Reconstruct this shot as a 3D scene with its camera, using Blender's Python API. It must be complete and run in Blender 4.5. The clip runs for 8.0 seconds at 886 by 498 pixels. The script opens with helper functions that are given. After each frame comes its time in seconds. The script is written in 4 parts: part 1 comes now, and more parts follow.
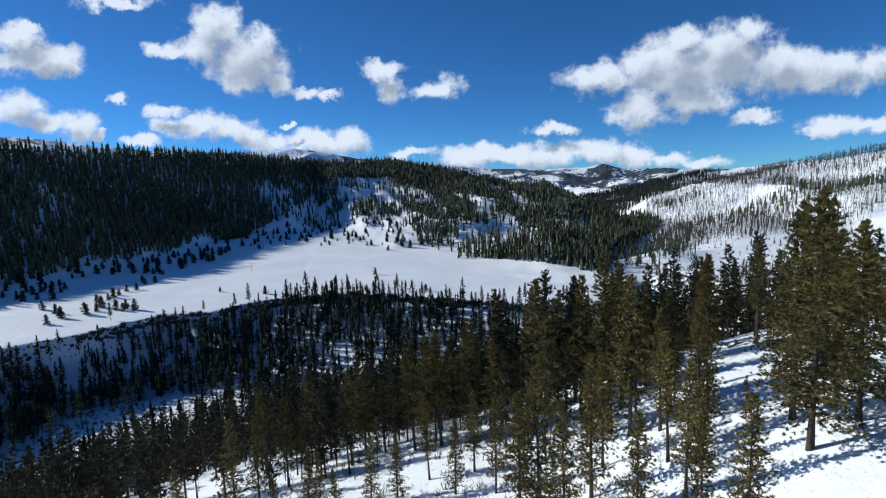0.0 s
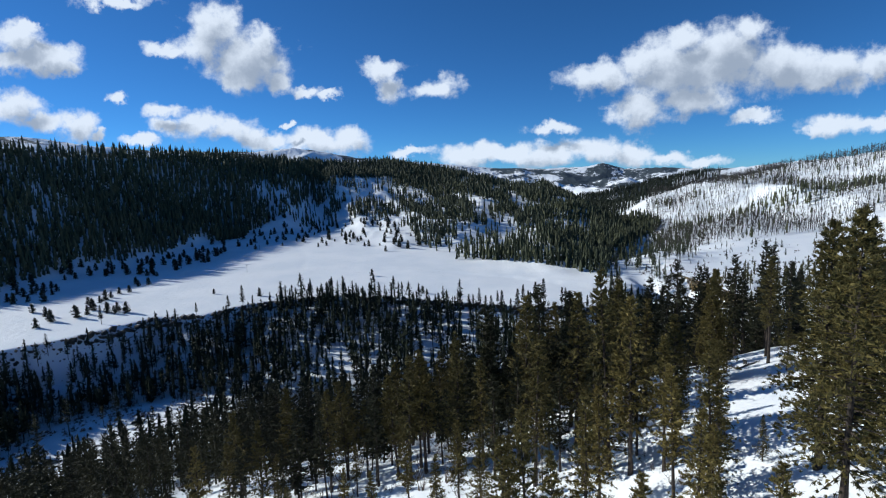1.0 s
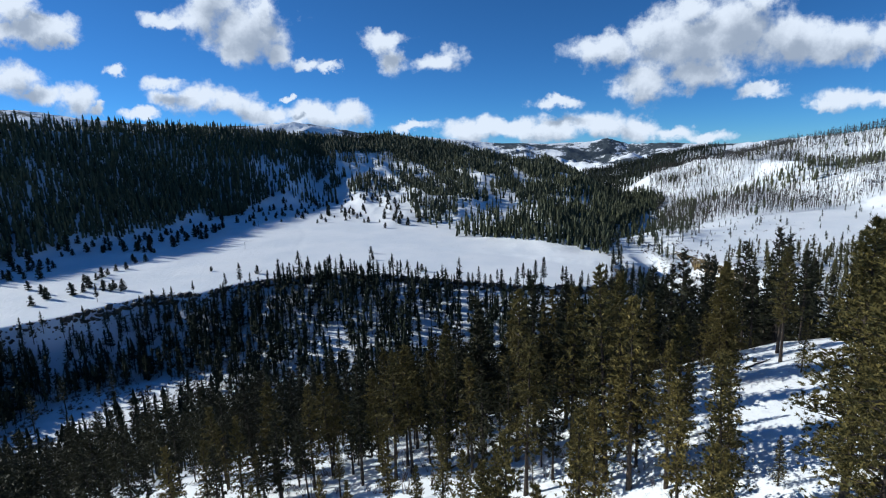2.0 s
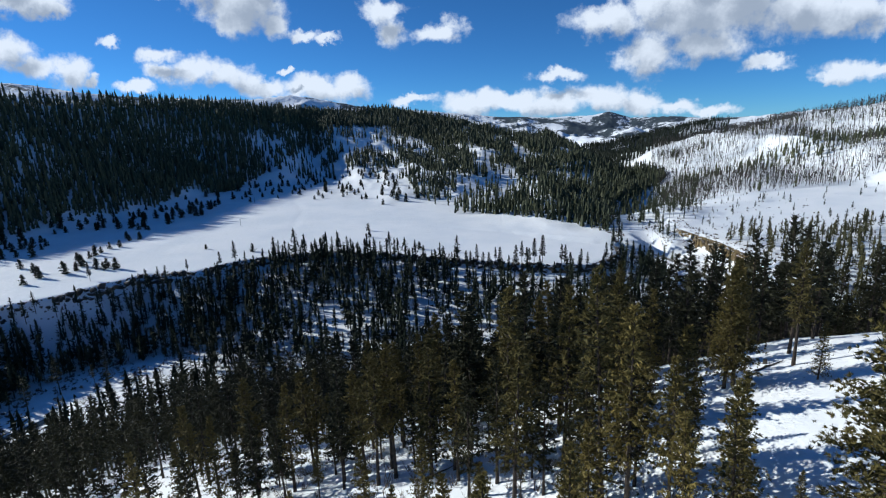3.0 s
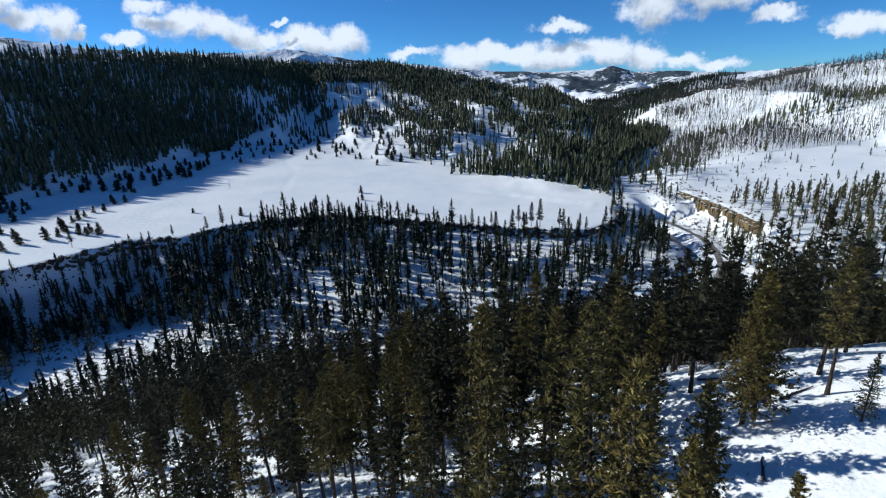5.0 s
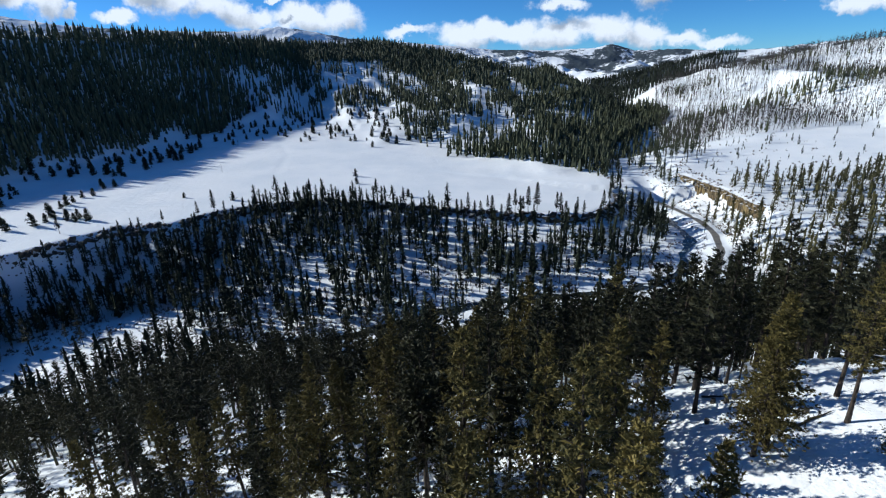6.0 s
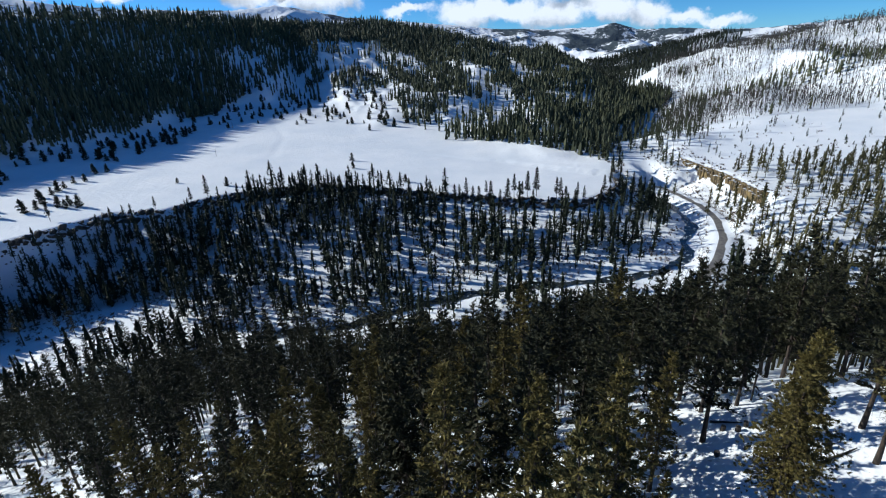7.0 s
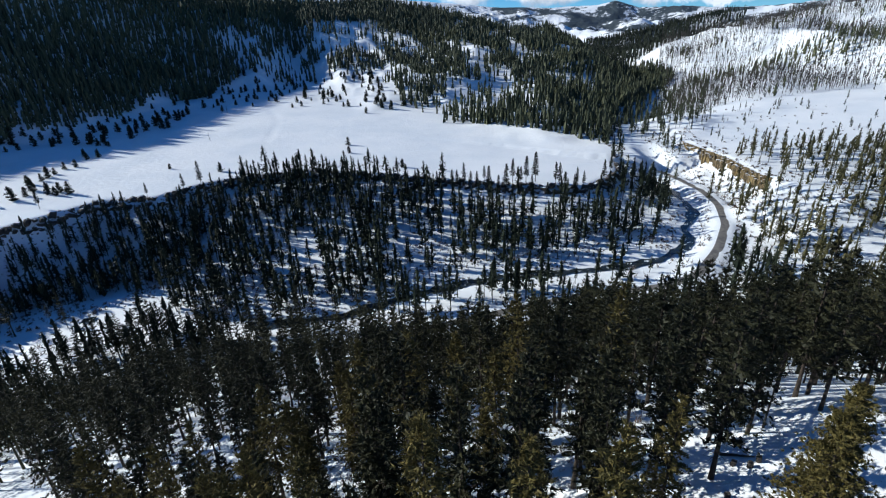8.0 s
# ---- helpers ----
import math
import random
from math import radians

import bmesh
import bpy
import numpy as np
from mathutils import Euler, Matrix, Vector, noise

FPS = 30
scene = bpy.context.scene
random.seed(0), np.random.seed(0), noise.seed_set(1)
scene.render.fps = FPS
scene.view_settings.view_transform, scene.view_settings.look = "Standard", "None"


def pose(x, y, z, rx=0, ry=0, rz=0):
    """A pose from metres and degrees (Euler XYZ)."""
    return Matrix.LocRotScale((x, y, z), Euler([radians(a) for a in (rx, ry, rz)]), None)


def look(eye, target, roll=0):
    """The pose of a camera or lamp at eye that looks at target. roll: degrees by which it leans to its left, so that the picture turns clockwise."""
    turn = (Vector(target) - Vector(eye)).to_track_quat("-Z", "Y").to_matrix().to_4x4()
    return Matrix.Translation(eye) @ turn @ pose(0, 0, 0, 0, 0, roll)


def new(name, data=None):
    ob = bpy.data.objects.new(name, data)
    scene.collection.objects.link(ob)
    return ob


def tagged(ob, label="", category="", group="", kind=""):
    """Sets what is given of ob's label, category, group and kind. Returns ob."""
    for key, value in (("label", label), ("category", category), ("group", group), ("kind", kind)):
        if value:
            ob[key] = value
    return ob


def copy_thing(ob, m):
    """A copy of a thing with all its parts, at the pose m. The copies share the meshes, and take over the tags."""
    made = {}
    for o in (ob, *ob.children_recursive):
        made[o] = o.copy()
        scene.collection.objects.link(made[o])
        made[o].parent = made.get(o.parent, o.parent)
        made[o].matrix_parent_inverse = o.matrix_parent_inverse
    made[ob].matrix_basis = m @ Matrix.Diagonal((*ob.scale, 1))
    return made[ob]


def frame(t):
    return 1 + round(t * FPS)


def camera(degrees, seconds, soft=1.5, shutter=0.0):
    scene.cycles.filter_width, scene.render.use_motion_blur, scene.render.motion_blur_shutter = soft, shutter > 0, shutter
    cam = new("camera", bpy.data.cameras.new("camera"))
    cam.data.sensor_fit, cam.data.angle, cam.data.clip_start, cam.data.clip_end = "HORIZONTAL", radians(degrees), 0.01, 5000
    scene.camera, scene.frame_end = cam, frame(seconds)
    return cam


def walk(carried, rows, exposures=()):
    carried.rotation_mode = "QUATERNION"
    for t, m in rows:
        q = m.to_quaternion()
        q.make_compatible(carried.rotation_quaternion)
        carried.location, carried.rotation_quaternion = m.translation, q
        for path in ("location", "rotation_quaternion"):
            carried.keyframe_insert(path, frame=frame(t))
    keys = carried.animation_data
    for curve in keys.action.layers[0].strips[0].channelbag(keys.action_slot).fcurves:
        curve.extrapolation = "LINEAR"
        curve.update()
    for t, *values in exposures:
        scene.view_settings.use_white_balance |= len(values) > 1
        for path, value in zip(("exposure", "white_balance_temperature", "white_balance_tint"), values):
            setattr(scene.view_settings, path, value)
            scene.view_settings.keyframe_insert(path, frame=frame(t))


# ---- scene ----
cam = camera(83.0, 8.0, 1.15)
PATH = [
    (0, (0.0, 0.0, 130.0), (-0.77, 99.11, 116.71), -2.12),
    (0.5, (1.29, 3.7, 130.64), (0.57, 102.81, 117.34), -2.12),
    (1, (2.54, 7.17, 131.16), (1.82, 106.26, 117.71), -2.13),
    (1.5, (3.72, 10.49, 131.57), (2.65, 109.28, 116.08), -2.03),
    (3, (7.09, 20.85, 133.03), (5.65, 118.13, 109.92), -2.08),
    (3.5, (8.21, 24.3, 133.46), (6.67, 121.08, 108.36), -2.09),
    (4, (9.25, 27.73, 133.86), (7.56, 123.98, 106.79), -2.11),
    (4.5, (10.33, 31.17, 134.24), (8.64, 126.82, 105.12), -2.12),
    (6, (13.33, 41.37, 135.66), (12.02, 135.15, 100.98), -2.29),
    (6.5, (14.31, 44.83, 136.07), (12.87, 138.0, 99.79), -2.41),
    (7, (15.14, 48.09, 136.61), (13.72, 140.58, 98.62), -2.43),
    (7.5, (15.97, 51.28, 137.23), (14.57, 143.1, 97.65), -2.55),
    (8, (16.75, 54.49, 137.78), (15.32, 145.57, 96.52), -2.58),
]
walk(cam, [(t, look(eye, target, roll)) for t, eye, target, roll in PATH],
     [(0.0, 0.0, 5750, 8), (4.6, 0.08, 5750, 8), (7.0, 0.17, 5750, 8), (8.0, 0.19, 5750, 8)])

# ---------------------------------------------------------------- sky, sun, exposure
SUN_EL, SUN_AZ = 26.0, -71.0          # degrees above the horizon; clockwise from +y
sun_dir = Vector((math.sin(radians(SUN_AZ)) * math.cos(radians(SUN_EL)),
                  math.cos(radians(SUN_AZ)) * math.cos(radians(SUN_EL)), math.sin(radians(SUN_EL))))
sun = new("sun", bpy.data.lights.new("sun", "SUN"))
sun.data.energy, sun.data.angle, sun.data.color = 4.9, radians(0.55), (1.0, 0.945, 0.80)
sun.rotation_euler = sun_dir.to_track_quat("Z", "Y").to_euler()

world = bpy.data.worlds.new("sky")
scene.world = world
world.use_nodes = True
WN = world.node_tree
WN.nodes.clear()


def calc(tree, op, a, b=None, c=None):
    n = tree.nodes.new("ShaderNodeMath")
    n.operation = op
    for i, v in enumerate((a, b, c)):
        if v is None:
            continue
        if isinstance(v, (int, float)):
            n.inputs[i].default_value = v
        else:
            tree.links.new(v, n.inputs[i])
    return n.outputs[0]


def vcalc(tree, op, a, b=None, c=None):
    n = tree.nodes.new("ShaderNodeVectorMath")
    n.operation = op
    for i, v in enumerate((a, b, c)):
        if v is None:
            continue
        if isinstance(v, (tuple, list)):
            n.inputs[i].default_value = v
        else:
            tree.links.new(v, n.inputs[i])
    return n.outputs["Value"] if op in ("LENGTH", "DOT_PRODUCT", "DISTANCE") else n.outputs["Vector"]


def fbm(tree, vec, scale, detail=4.0, rough=0.55, out="Fac"):
    n = tree.nodes.new("ShaderNodeTexNoise")
    n.inputs["Scale"].default_value, n.inputs["Detail"].default_value, n.inputs["Roughness"].default_value = scale, detail, rough
    tree.links.new(vec, n.inputs["Vector"])
    return n.outputs[0] if out == "Fac" else n.outputs[1]


def ramp(tree, fac, lo, hi, a=0.0, b=1.0):
    n = tree.nodes.new("ShaderNodeMapRange")
    n.interpolation_type = "SMOOTHSTEP"
    n.inputs["From Min"].default_value, n.inputs["From Max"].default_value = lo, hi
    n.inputs["To Min"].default_value, n.inputs["To Max"].default_value = a, b
    tree.links.new(fac, n.inputs["Value"])
    return n.outputs[0]


def blend(tree, fac, a, b, mode="MIX"):
    n = tree.nodes.new("ShaderNodeMix")
    n.data_type, n.blend_type = "RGBA", mode
    if isinstance(fac, (int, float)):
        n.inputs[0].default_value = fac
    else:
        tree.links.new(fac, n.inputs[0])
    for i, v in ((6, a), (7, b)):
        if isinstance(v, (tuple, list)):
            n.inputs[i].default_value = (*v[:3], 1)
        else:
            tree.links.new(v, n.inputs[i])
    return n.outputs[2]


sky = WN.nodes.new("ShaderNodeTexSky")
sky.sky_type, sky.sun_disc = "NISHITA", False
sky.sun_elevation, sky.sun_rotation = radians(SUN_EL), radians(SUN_AZ)
sky.altitude, sky.air_density, sky.dust_density, sky.ozone_density = 2200, 0.75, 0.0, 6.0
bright = WN.nodes.new("ShaderNodeVectorMath")
bright.operation = "SCALE"
bright.inputs["Scale"].default_value = 0.08
WN.links.new(vcalc(WN, "MULTIPLY", sky.outputs[0], (0.64, 1.03, 1.18)), bright.inputs[0])

# fair-weather cumulus: ellipses of (across, up, half width, half height) as slopes of the direction, with billowing edges
CLOUDS = []


def cumulus(blobs):
    CLOUDS.extend(blobs)


cumulus([(-0.609, 0.361, 0.08, 0.012)])
cumulus([(-0.808, 0.295, 0.06, 0.029), (-0.764, 0.262, 0.082, 0.027), (-0.728, 0.239, 0.049, 0.015), (-0.835, 0.259, 0.044, 0.027), (-0.783, 0.314, 0.032, 0.014)])
cumulus([(-0.826, 0.174, 0.057, 0.034), (-0.775, 0.146, 0.044, 0.021), (-0.71, 0.132, 0.042, 0.028), (-0.668, 0.112, 0.017, 0.01)])
cumulus([(-0.432, 0.306, 0.054, 0.041), (-0.517, 0.27, 0.054, 0.015), (-0.368, 0.242, 0.085, 0.052), (-0.337, 0.277, 0.027, 0.029), (-0.451, 0.276, 0.052, 0.029), (-0.392, 0.211, 0.044, 0.026), (-0.316, 0.208, 0.033, 0.025)])
cumulus([(-0.258, 0.183, 0.031, 0.011), (-0.225, 0.174, 0.026, 0.008)])
cumulus([(-0.625, 0.188, 0.022, 0.011)])
cumulus([(-0.541, 0.153, 0.042, 0.015), (-0.478, 0.124, 0.064, 0.028), (-0.413, 0.111, 0.055, 0.026), (-0.347, 0.094, 0.066, 0.019), (-0.248, 0.088, 0.075, 0.024), (-0.181, 0.086, 0.044, 0.028), (-0.533, 0.126, 0.039, 0.015), (-0.591, 0.101, 0.028, 0.01)])
cumulus([(-0.106, 0.221, 0.043, 0.019), (-0.099, 0.184, 0.028, 0.029), (-0.006, 0.181, 0.047, 0.023)])
cumulus([(0.061, 0.047, 0.078, 0.022), (0.128, 0.049, 0.078, 0.019), (0.205, 0.044, 0.067, 0.022), (0.305, 0.048, 0.083, 0.024), (0.372, 0.038, 0.055, 0.024), (0.438, 0.025, 0.055, 0.015), (0.505, 0.017, 0.055, 0.011), (-0.061, 0.057, 0.044, 0.009)])
cumulus([(0.211, 0.091, 0.048, 0.013)])
cumulus([(0.304, 0.185, 0.074, 0.029), (0.38, 0.209, 0.054, 0.029), (0.471, 0.252, 0.043, 0.029), (0.456, 0.195, 0.097, 0.057), (0.552, 0.218, 0.095, 0.057), (0.583, 0.258, 0.041, 0.033), (0.651, 0.193, 0.097, 0.048), (0.748, 0.184, 0.097, 0.038), (0.845, 0.186, 0.065, 0.037), (0.381, 0.124, 0.06, 0.034), (0.49, 0.136, 0.087, 0.03), (0.612, 0.1, 0.046, 0.013)])
cumulus([(0.766, 0.083, 0.068, 0.024), (0.843, 0.078, 0.066, 0.019), (0.723, 0.069, 0.031, 0.013)])
cumulus([(-0.298, 0.125, 0.011, 0.006)])

coord = WN.nodes.new("ShaderNodeTexCoord").outputs["Generated"]
split = WN.nodes.new("ShaderNodeSeparateXYZ")
WN.links.new(coord, split.inputs[0])
ahead = calc(WN, "MAXIMUM", split.outputs[1], 0.05)
joined = WN.nodes.new("ShaderNodeCombineXYZ")
WN.links.new(calc(WN, "DIVIDE", split.outputs[0], ahead), joined.inputs[0])
WN.links.new(calc(WN, "DIVIDE", split.outputs[2], ahead), joined.inputs[1])
flat = joined.outputs[0]


def cloud_field(uv):
    wob = vcalc(WN, "SUBTRACT", fbm(WN, uv, 16.0, 6.0, 0.62, "Color"), (0.5, 0.5, 0.5))
    uv = vcalc(WN, "MULTIPLY_ADD", wob, (0.085, 0.07, 0.0), uv)
    total = None
    for u, v, a, b in CLOUDS:
        p = vcalc(WN, "MULTIPLY_ADD", uv, (1 / a, 1 / b, 0), (-u / a, -v / b, 0))
        f = vcalc(WN, "LENGTH", p)
        total = f if total is None else calc(WN, "SMOOTH_MIN", total, f, 0.35)
    return calc(WN, "SUBTRACT", 1.15, total)


field = cloud_field(flat)
toward = cloud_field(vcalc(WN, "ADD", flat, (-0.016, 0.034, 0)))
fluff = fbm(WN, flat, 22.0, 8.0, 0.62)
wisp = fbm(WN, vcalc(WN, "MULTIPLY", flat, (1.0, 1.7, 1.0)), 9.0, 6.0, 0.6)
dens = calc(WN, "ADD", field, calc(WN, "MULTIPLY_ADD", fluff, 1.5, calc(WN, "MULTIPLY_ADD", wisp, 0.9, -1.22)))
cover = ramp(WN, dens, -0.12, 0.62)
shade = calc(WN, "MULTIPLY_ADD", fluff, -0.75, calc(WN, "MULTIPLY_ADD", toward, 0.62, 0.24))
cloud_col = blend(WN, ramp(WN, shade, -0.22, 0.48), (0.82, 0.84, 0.865), (0.37, 0.41, 0.47))
mixed = blend(WN, calc(WN, "MULTIPLY", cover, 0.97), bright.outputs[0], cloud_col)
back = WN.nodes.new("ShaderNodeBackground")
WN.links.new(mixed, back.inputs["Color"])
wout = WN.nodes.new("ShaderNodeOutputWorld")
WN.links.new(back.outputs[0], wout.inputs["Surface"])


# ---------------------------------------------------------------- materials
def material(name, rough=0.7, metal=0.0):
    m = bpy.data.materials.new(name)
    m.use_nodes = True
    t = m.node_tree
    b = t.nodes["Principled BSDF"]
    b.inputs["Roughness"].default_value, b.inputs["Metallic"].default_value = rough, metal
    return m, t, b


def place(tree):
    return tree.nodes.new("ShaderNodeNewGeometry").outputs["Position"]


def relief(tree, bsdf, height, distance, strength=1.0):
    n = tree.nodes.new("ShaderNodeBump")
    n.inputs["Distance"].default_value, n.inputs["Strength"].default_value = distance, strength
    tree.links.new(height, n.inputs["Height"])
    tree.links.new(n.outputs[0], bsdf.inputs["Normal"])


def snow_material():
    m, t, b = material("snow", 0.55)
    p = place(t)
    col = blend(t, ramp(t, fbm(t, p, 0.02, 4), 0.35, 0.7), (0.90, 0.91, 0.93), (0.80, 0.83, 0.87))
    # needle litter, grass tips and small debris poking through
    litter = calc(t, "MULTIPLY", ramp(t, fbm(t, p, 1.9, 5, 0.7), 0.60, 0.70), ramp(t, fbm(t, p, 0.035, 3), 0.46, 0.60))
    col = blend(t, calc(t, "MULTIPLY", litter, 0.75), col, (0.17, 0.13, 0.09))
    t.links.new(col, b.inputs["Base Color"])
    h = calc(t, "ADD", calc(t, "MULTIPLY", fbm(t, p, 0.22, 5, 0.6), 1.0), calc(t, "MULTIPLY", fbm(t, p, 1.7, 4), 0.18))
    relief(t, b, h, 0.9, 0.55)
    b.inputs["Specular IOR Level"].default_value = 0.25
    return m


def far_material():
    m, t, b = material("far_slopes", 0.75)
    p = place(t)
    woods = calc(t, "ADD", calc(t, "MULTIPLY", fbm(t, p, 0.0034, 5, 0.6), 0.75), calc(t, "MULTIPLY", fbm(t, p, 0.03, 4, 0.7), 0.33))
    col = blend(t, ramp(t, woods, 0.52, 0.57), (0.86, 0.88, 0.92), (0.045, 0.062, 0.075))
    t.links.new(col, b.inputs["Base Color"])
    relief(t, b, fbm(t, p, 0.008, 5, 0.55), 60, 0.5)
    return m


def needle_material(name, sunny, deep, tint_scale=0.012):
    m, t, b = material(name, 0.62)
    geo = t.nodes.new("ShaderNodeNewGeometry")
    info = t.nodes.new("ShaderNodeObjectInfo")
    mixing = calc(t, "ADD", calc(t, "MULTIPLY", geo.outputs["Random Per Island"], 0.6), calc(t, "MULTIPLY", info.outputs["Random"], 0.4))
    col = blend(t, mixing, deep, sunny)
    col = blend(t, ramp(t, fbm(t, geo.outputs["Position"], tint_scale, 3), 0.35, 0.7, 0.0, 0.45), col, (deep[0] * 0.8, deep[1] * 0.85, deep[2]))
    t.links.new(col, b.inputs["Base Color"])
    b.inputs["Specular IOR Level"].default_value = 0.15
    return m


def bark_material(name, a, c):
    m, t, b = material(name, 0.9)
    p = place(t)
    stretch = vcalc(t, "MULTIPLY", p, (4.0, 4.0, 0.7))
    n = fbm(t, stretch, 1.6, 5, 0.65)
    t.links.new(blend(t, ramp(t, n, 0.35, 0.65), a, c), b.inputs["Base Color"])
    relief(t, b, n, 0.06, 0.8)
    return m


def rock_material(name, a, c, d):
    m, t, b = material(name, 0.85)
    p = place(t)
    n = fbm(t, vcalc(t, "MULTIPLY", p, (1.0, 1.0, 0.45)), 0.9, 6, 0.65)
    col = blend(t, ramp(t, n, 0.36, 0.62), a, c)
    col = blend(t, ramp(t, fbm(t, p, 0.16, 4), 0.5, 0.66), col, d)
    t.links.new(col, b.inputs["Base Color"])
    relief(t, b, n, 0.35, 0.9)
    return m


def rock_snowed(m, amount):
    """Snow lying on the faces that look up."""
    t = m.node_tree
    b = t.nodes["Principled BSDF"]
    geo = t.nodes.new("ShaderNodeNewGeometry")
    up = t.nodes.new("ShaderNodeSeparateXYZ")
    t.links.new(geo.outputs["Normal"], up.inputs[0])
    lying = ramp(t, calc(t, "ADD", up.outputs[2], calc(t, "MULTIPLY_ADD", fbm(t, geo.outputs["Position"], 0.8, 4), 0.7, -0.35)), amount, amount + 0.15)
    old = b.inputs["Base Color"].links[0].from_socket
    t.links.new(blend(t, lying, old, (0.86, 0.88, 0.91)), b.inputs["Base Color"])
    return m


def water_material():
    m, t, b = material("river_water", 0.12)
    p = place(t)
    n = fbm(t, p, 0.35, 5, 0.65)
    ice = ramp(t, n, 0.60, 0.64)
    t.links.new(blend(t, ice, blend(t, fbm(t, p, 0.08, 3), (0.012, 0.018, 0.022), (0.03, 0.035, 0.034)), (0.75, 0.79, 0.83)), b.inputs["Base Color"])
    t.links.new(ramp(t, ice, 0.0, 1.0, 0.10, 0.6), b.inputs["Roughness"])
    relief(t, b, fbm(t, p, 1.3, 4), 0.12, 0.6)
    return m


def road_material():
    m, t, b = material("wet_road", 0.5)
    p = place(t)
    col = blend(t, ramp(t, fbm(t, p, 0.35, 5), 0.35, 0.65), (0.11, 0.10, 0.09), (0.22, 0.20, 0.17))
    t.links.new(col, b.inputs["Base Color"])
    relief(t, b, fbm(t, p, 6.0, 3), 0.02, 0.5)
    return m


SNOW = snow_material()
FAR = far_material()
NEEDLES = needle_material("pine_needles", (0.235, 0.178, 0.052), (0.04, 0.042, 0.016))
# the same pines' needles, colour darkened to stand in for cloud shade
NEEDLES_SHADED = needle_material("shaded_pine_needles", (0.062, 0.057, 0.024), (0.012, 0.016, 0.010))
# dark pine tone, lowered and blued further to imitate shade on the slopes
NEEDLES_COOL_SHADE = needle_material("cool_shade_needles", (0.036, 0.044, 0.022), (0.010, 0.016, 0.011))
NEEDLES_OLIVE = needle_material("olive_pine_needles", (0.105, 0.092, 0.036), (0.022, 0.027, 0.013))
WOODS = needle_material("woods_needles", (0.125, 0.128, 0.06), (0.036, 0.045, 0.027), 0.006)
BARK = bark_material("pine_bark", (0.018, 0.014, 0.012), (0.068, 0.048, 0.035))
CHAR = bark_material("charred_bark", (0.02, 0.018, 0.017), (0.085, 0.072, 0.062))
TWIG = bark_material("bare_twigs", (0.075, 0.055, 0.045), (0.17, 0.125, 0.10))
BASALT = rock_snowed(rock_material("basalt", (0.018, 0.016, 0.015), (0.075, 0.062, 0.052), (0.10, 0.075, 0.05)), 0.86)
CLIFF_ROCK = rock_snowed(rock_material("lichen_basalt", (0.06, 0.045, 0.028), (0.24, 0.175, 0.09), (0.28, 0.20, 0.08)), 0.8)
WATER = water_material()
ROAD = road_material()


# ---------------------------------------------------------------- shape of the land
_perm = np.random.default_rng(3).random((256, 256))


def vnoise(x, y):
    xi, yi = np.floor(x).astype(int), np.floor(y).astype(int)
    fx, fy = x - xi, y - yi
    fx, fy = fx * fx * fx * (fx * (fx * 6 - 15) + 10), fy * fy * fy * (fy * (fy * 6 - 15) + 10)
    g = lambda a, b: _perm[(xi + a) & 255, (yi + b) & 255]
    return (g(0, 0) * (1 - fx) + g(1, 0) * fx) * (1 - fy) + (g(0, 1) * (1 - fx) + g(1, 1) * fx) * fy


def fractal(x, y, octaves=5, gain=0.5):
    total, amp, norm = 0.0, 1.0, 0.0
    for k in range(octaves):
        total, norm = total + amp * vnoise(x * 2 ** k + 17.3 * k, y * 2 ** k + 5.1 * k), norm + amp
        amp *= gain
    return total / norm


def ridged(x, y, octaves=5):
    total, amp, norm = 0.0, 1.0, 0.0
    for k in range(octaves):
        total, norm = total + amp * (1 - np.abs(2 * vnoise(x * 2 ** k + 31.7 * k, y * 2 ** k + 11.9 * k) - 1)), norm + amp
        amp *= 0.5
    return total / norm


def along(x, y, line, *values):
    """Distance to a line of points, the side of it (positive on its left), and the values carried along it."""
    best, side = np.full(np.shape(x), 1e9), np.ones(np.shape(x))
    outs = [np.zeros(np.shape(x)) for _ in values]
    for i in range(len(line) - 1):
        (ax, ay), (bx, by) = line[i][:2], line[i + 1][:2]
        ux, uy = bx - ax, by - ay
        t = np.clip(((x - ax) * ux + (y - ay) * uy) / (ux * ux + uy * uy), 0, 1)
        d = np.hypot(x - ax - t * ux, y - ay - t * uy)
        near = d < best
        best = np.where(near, d, best)
        side = np.where(near, np.sign(ux * (y - ay) - uy * (x - ax)), side)
        for k, v in enumerate(values):
            outs[k] = np.where(near, v[i] + t * (v[i + 1] - v[i]), outs[k])
    return (best, side, *outs)


def inside(x, y, ring):
    """Signed distance to a closed ring, positive inside."""
    d, _ = along(x, y, ring + ring[:1])
    odd = np.zeros(np.shape(x), bool)
    for (ax, ay), (bx, by) in zip(ring, ring[1:] + ring[:1]):
        if ay == by:
            continue
        odd ^= ((ay > y) != (by > y)) & (x < (bx - ax) * (y - ay) / (by - ay) + ax)
    return np.where(odd, d, -d)


def smax(a, b, k):
    h = np.clip(0.5 + 0.5 * (a - b) / k, 0, 1)
    return b + (a - b) * h + k * h * (1 - h)


def smin(a, b, k):
    return -smax(-a, -b, k)


def step(t):
    t = np.clip(t, 0, 1)
    return t * t * (3 - 2 * t)


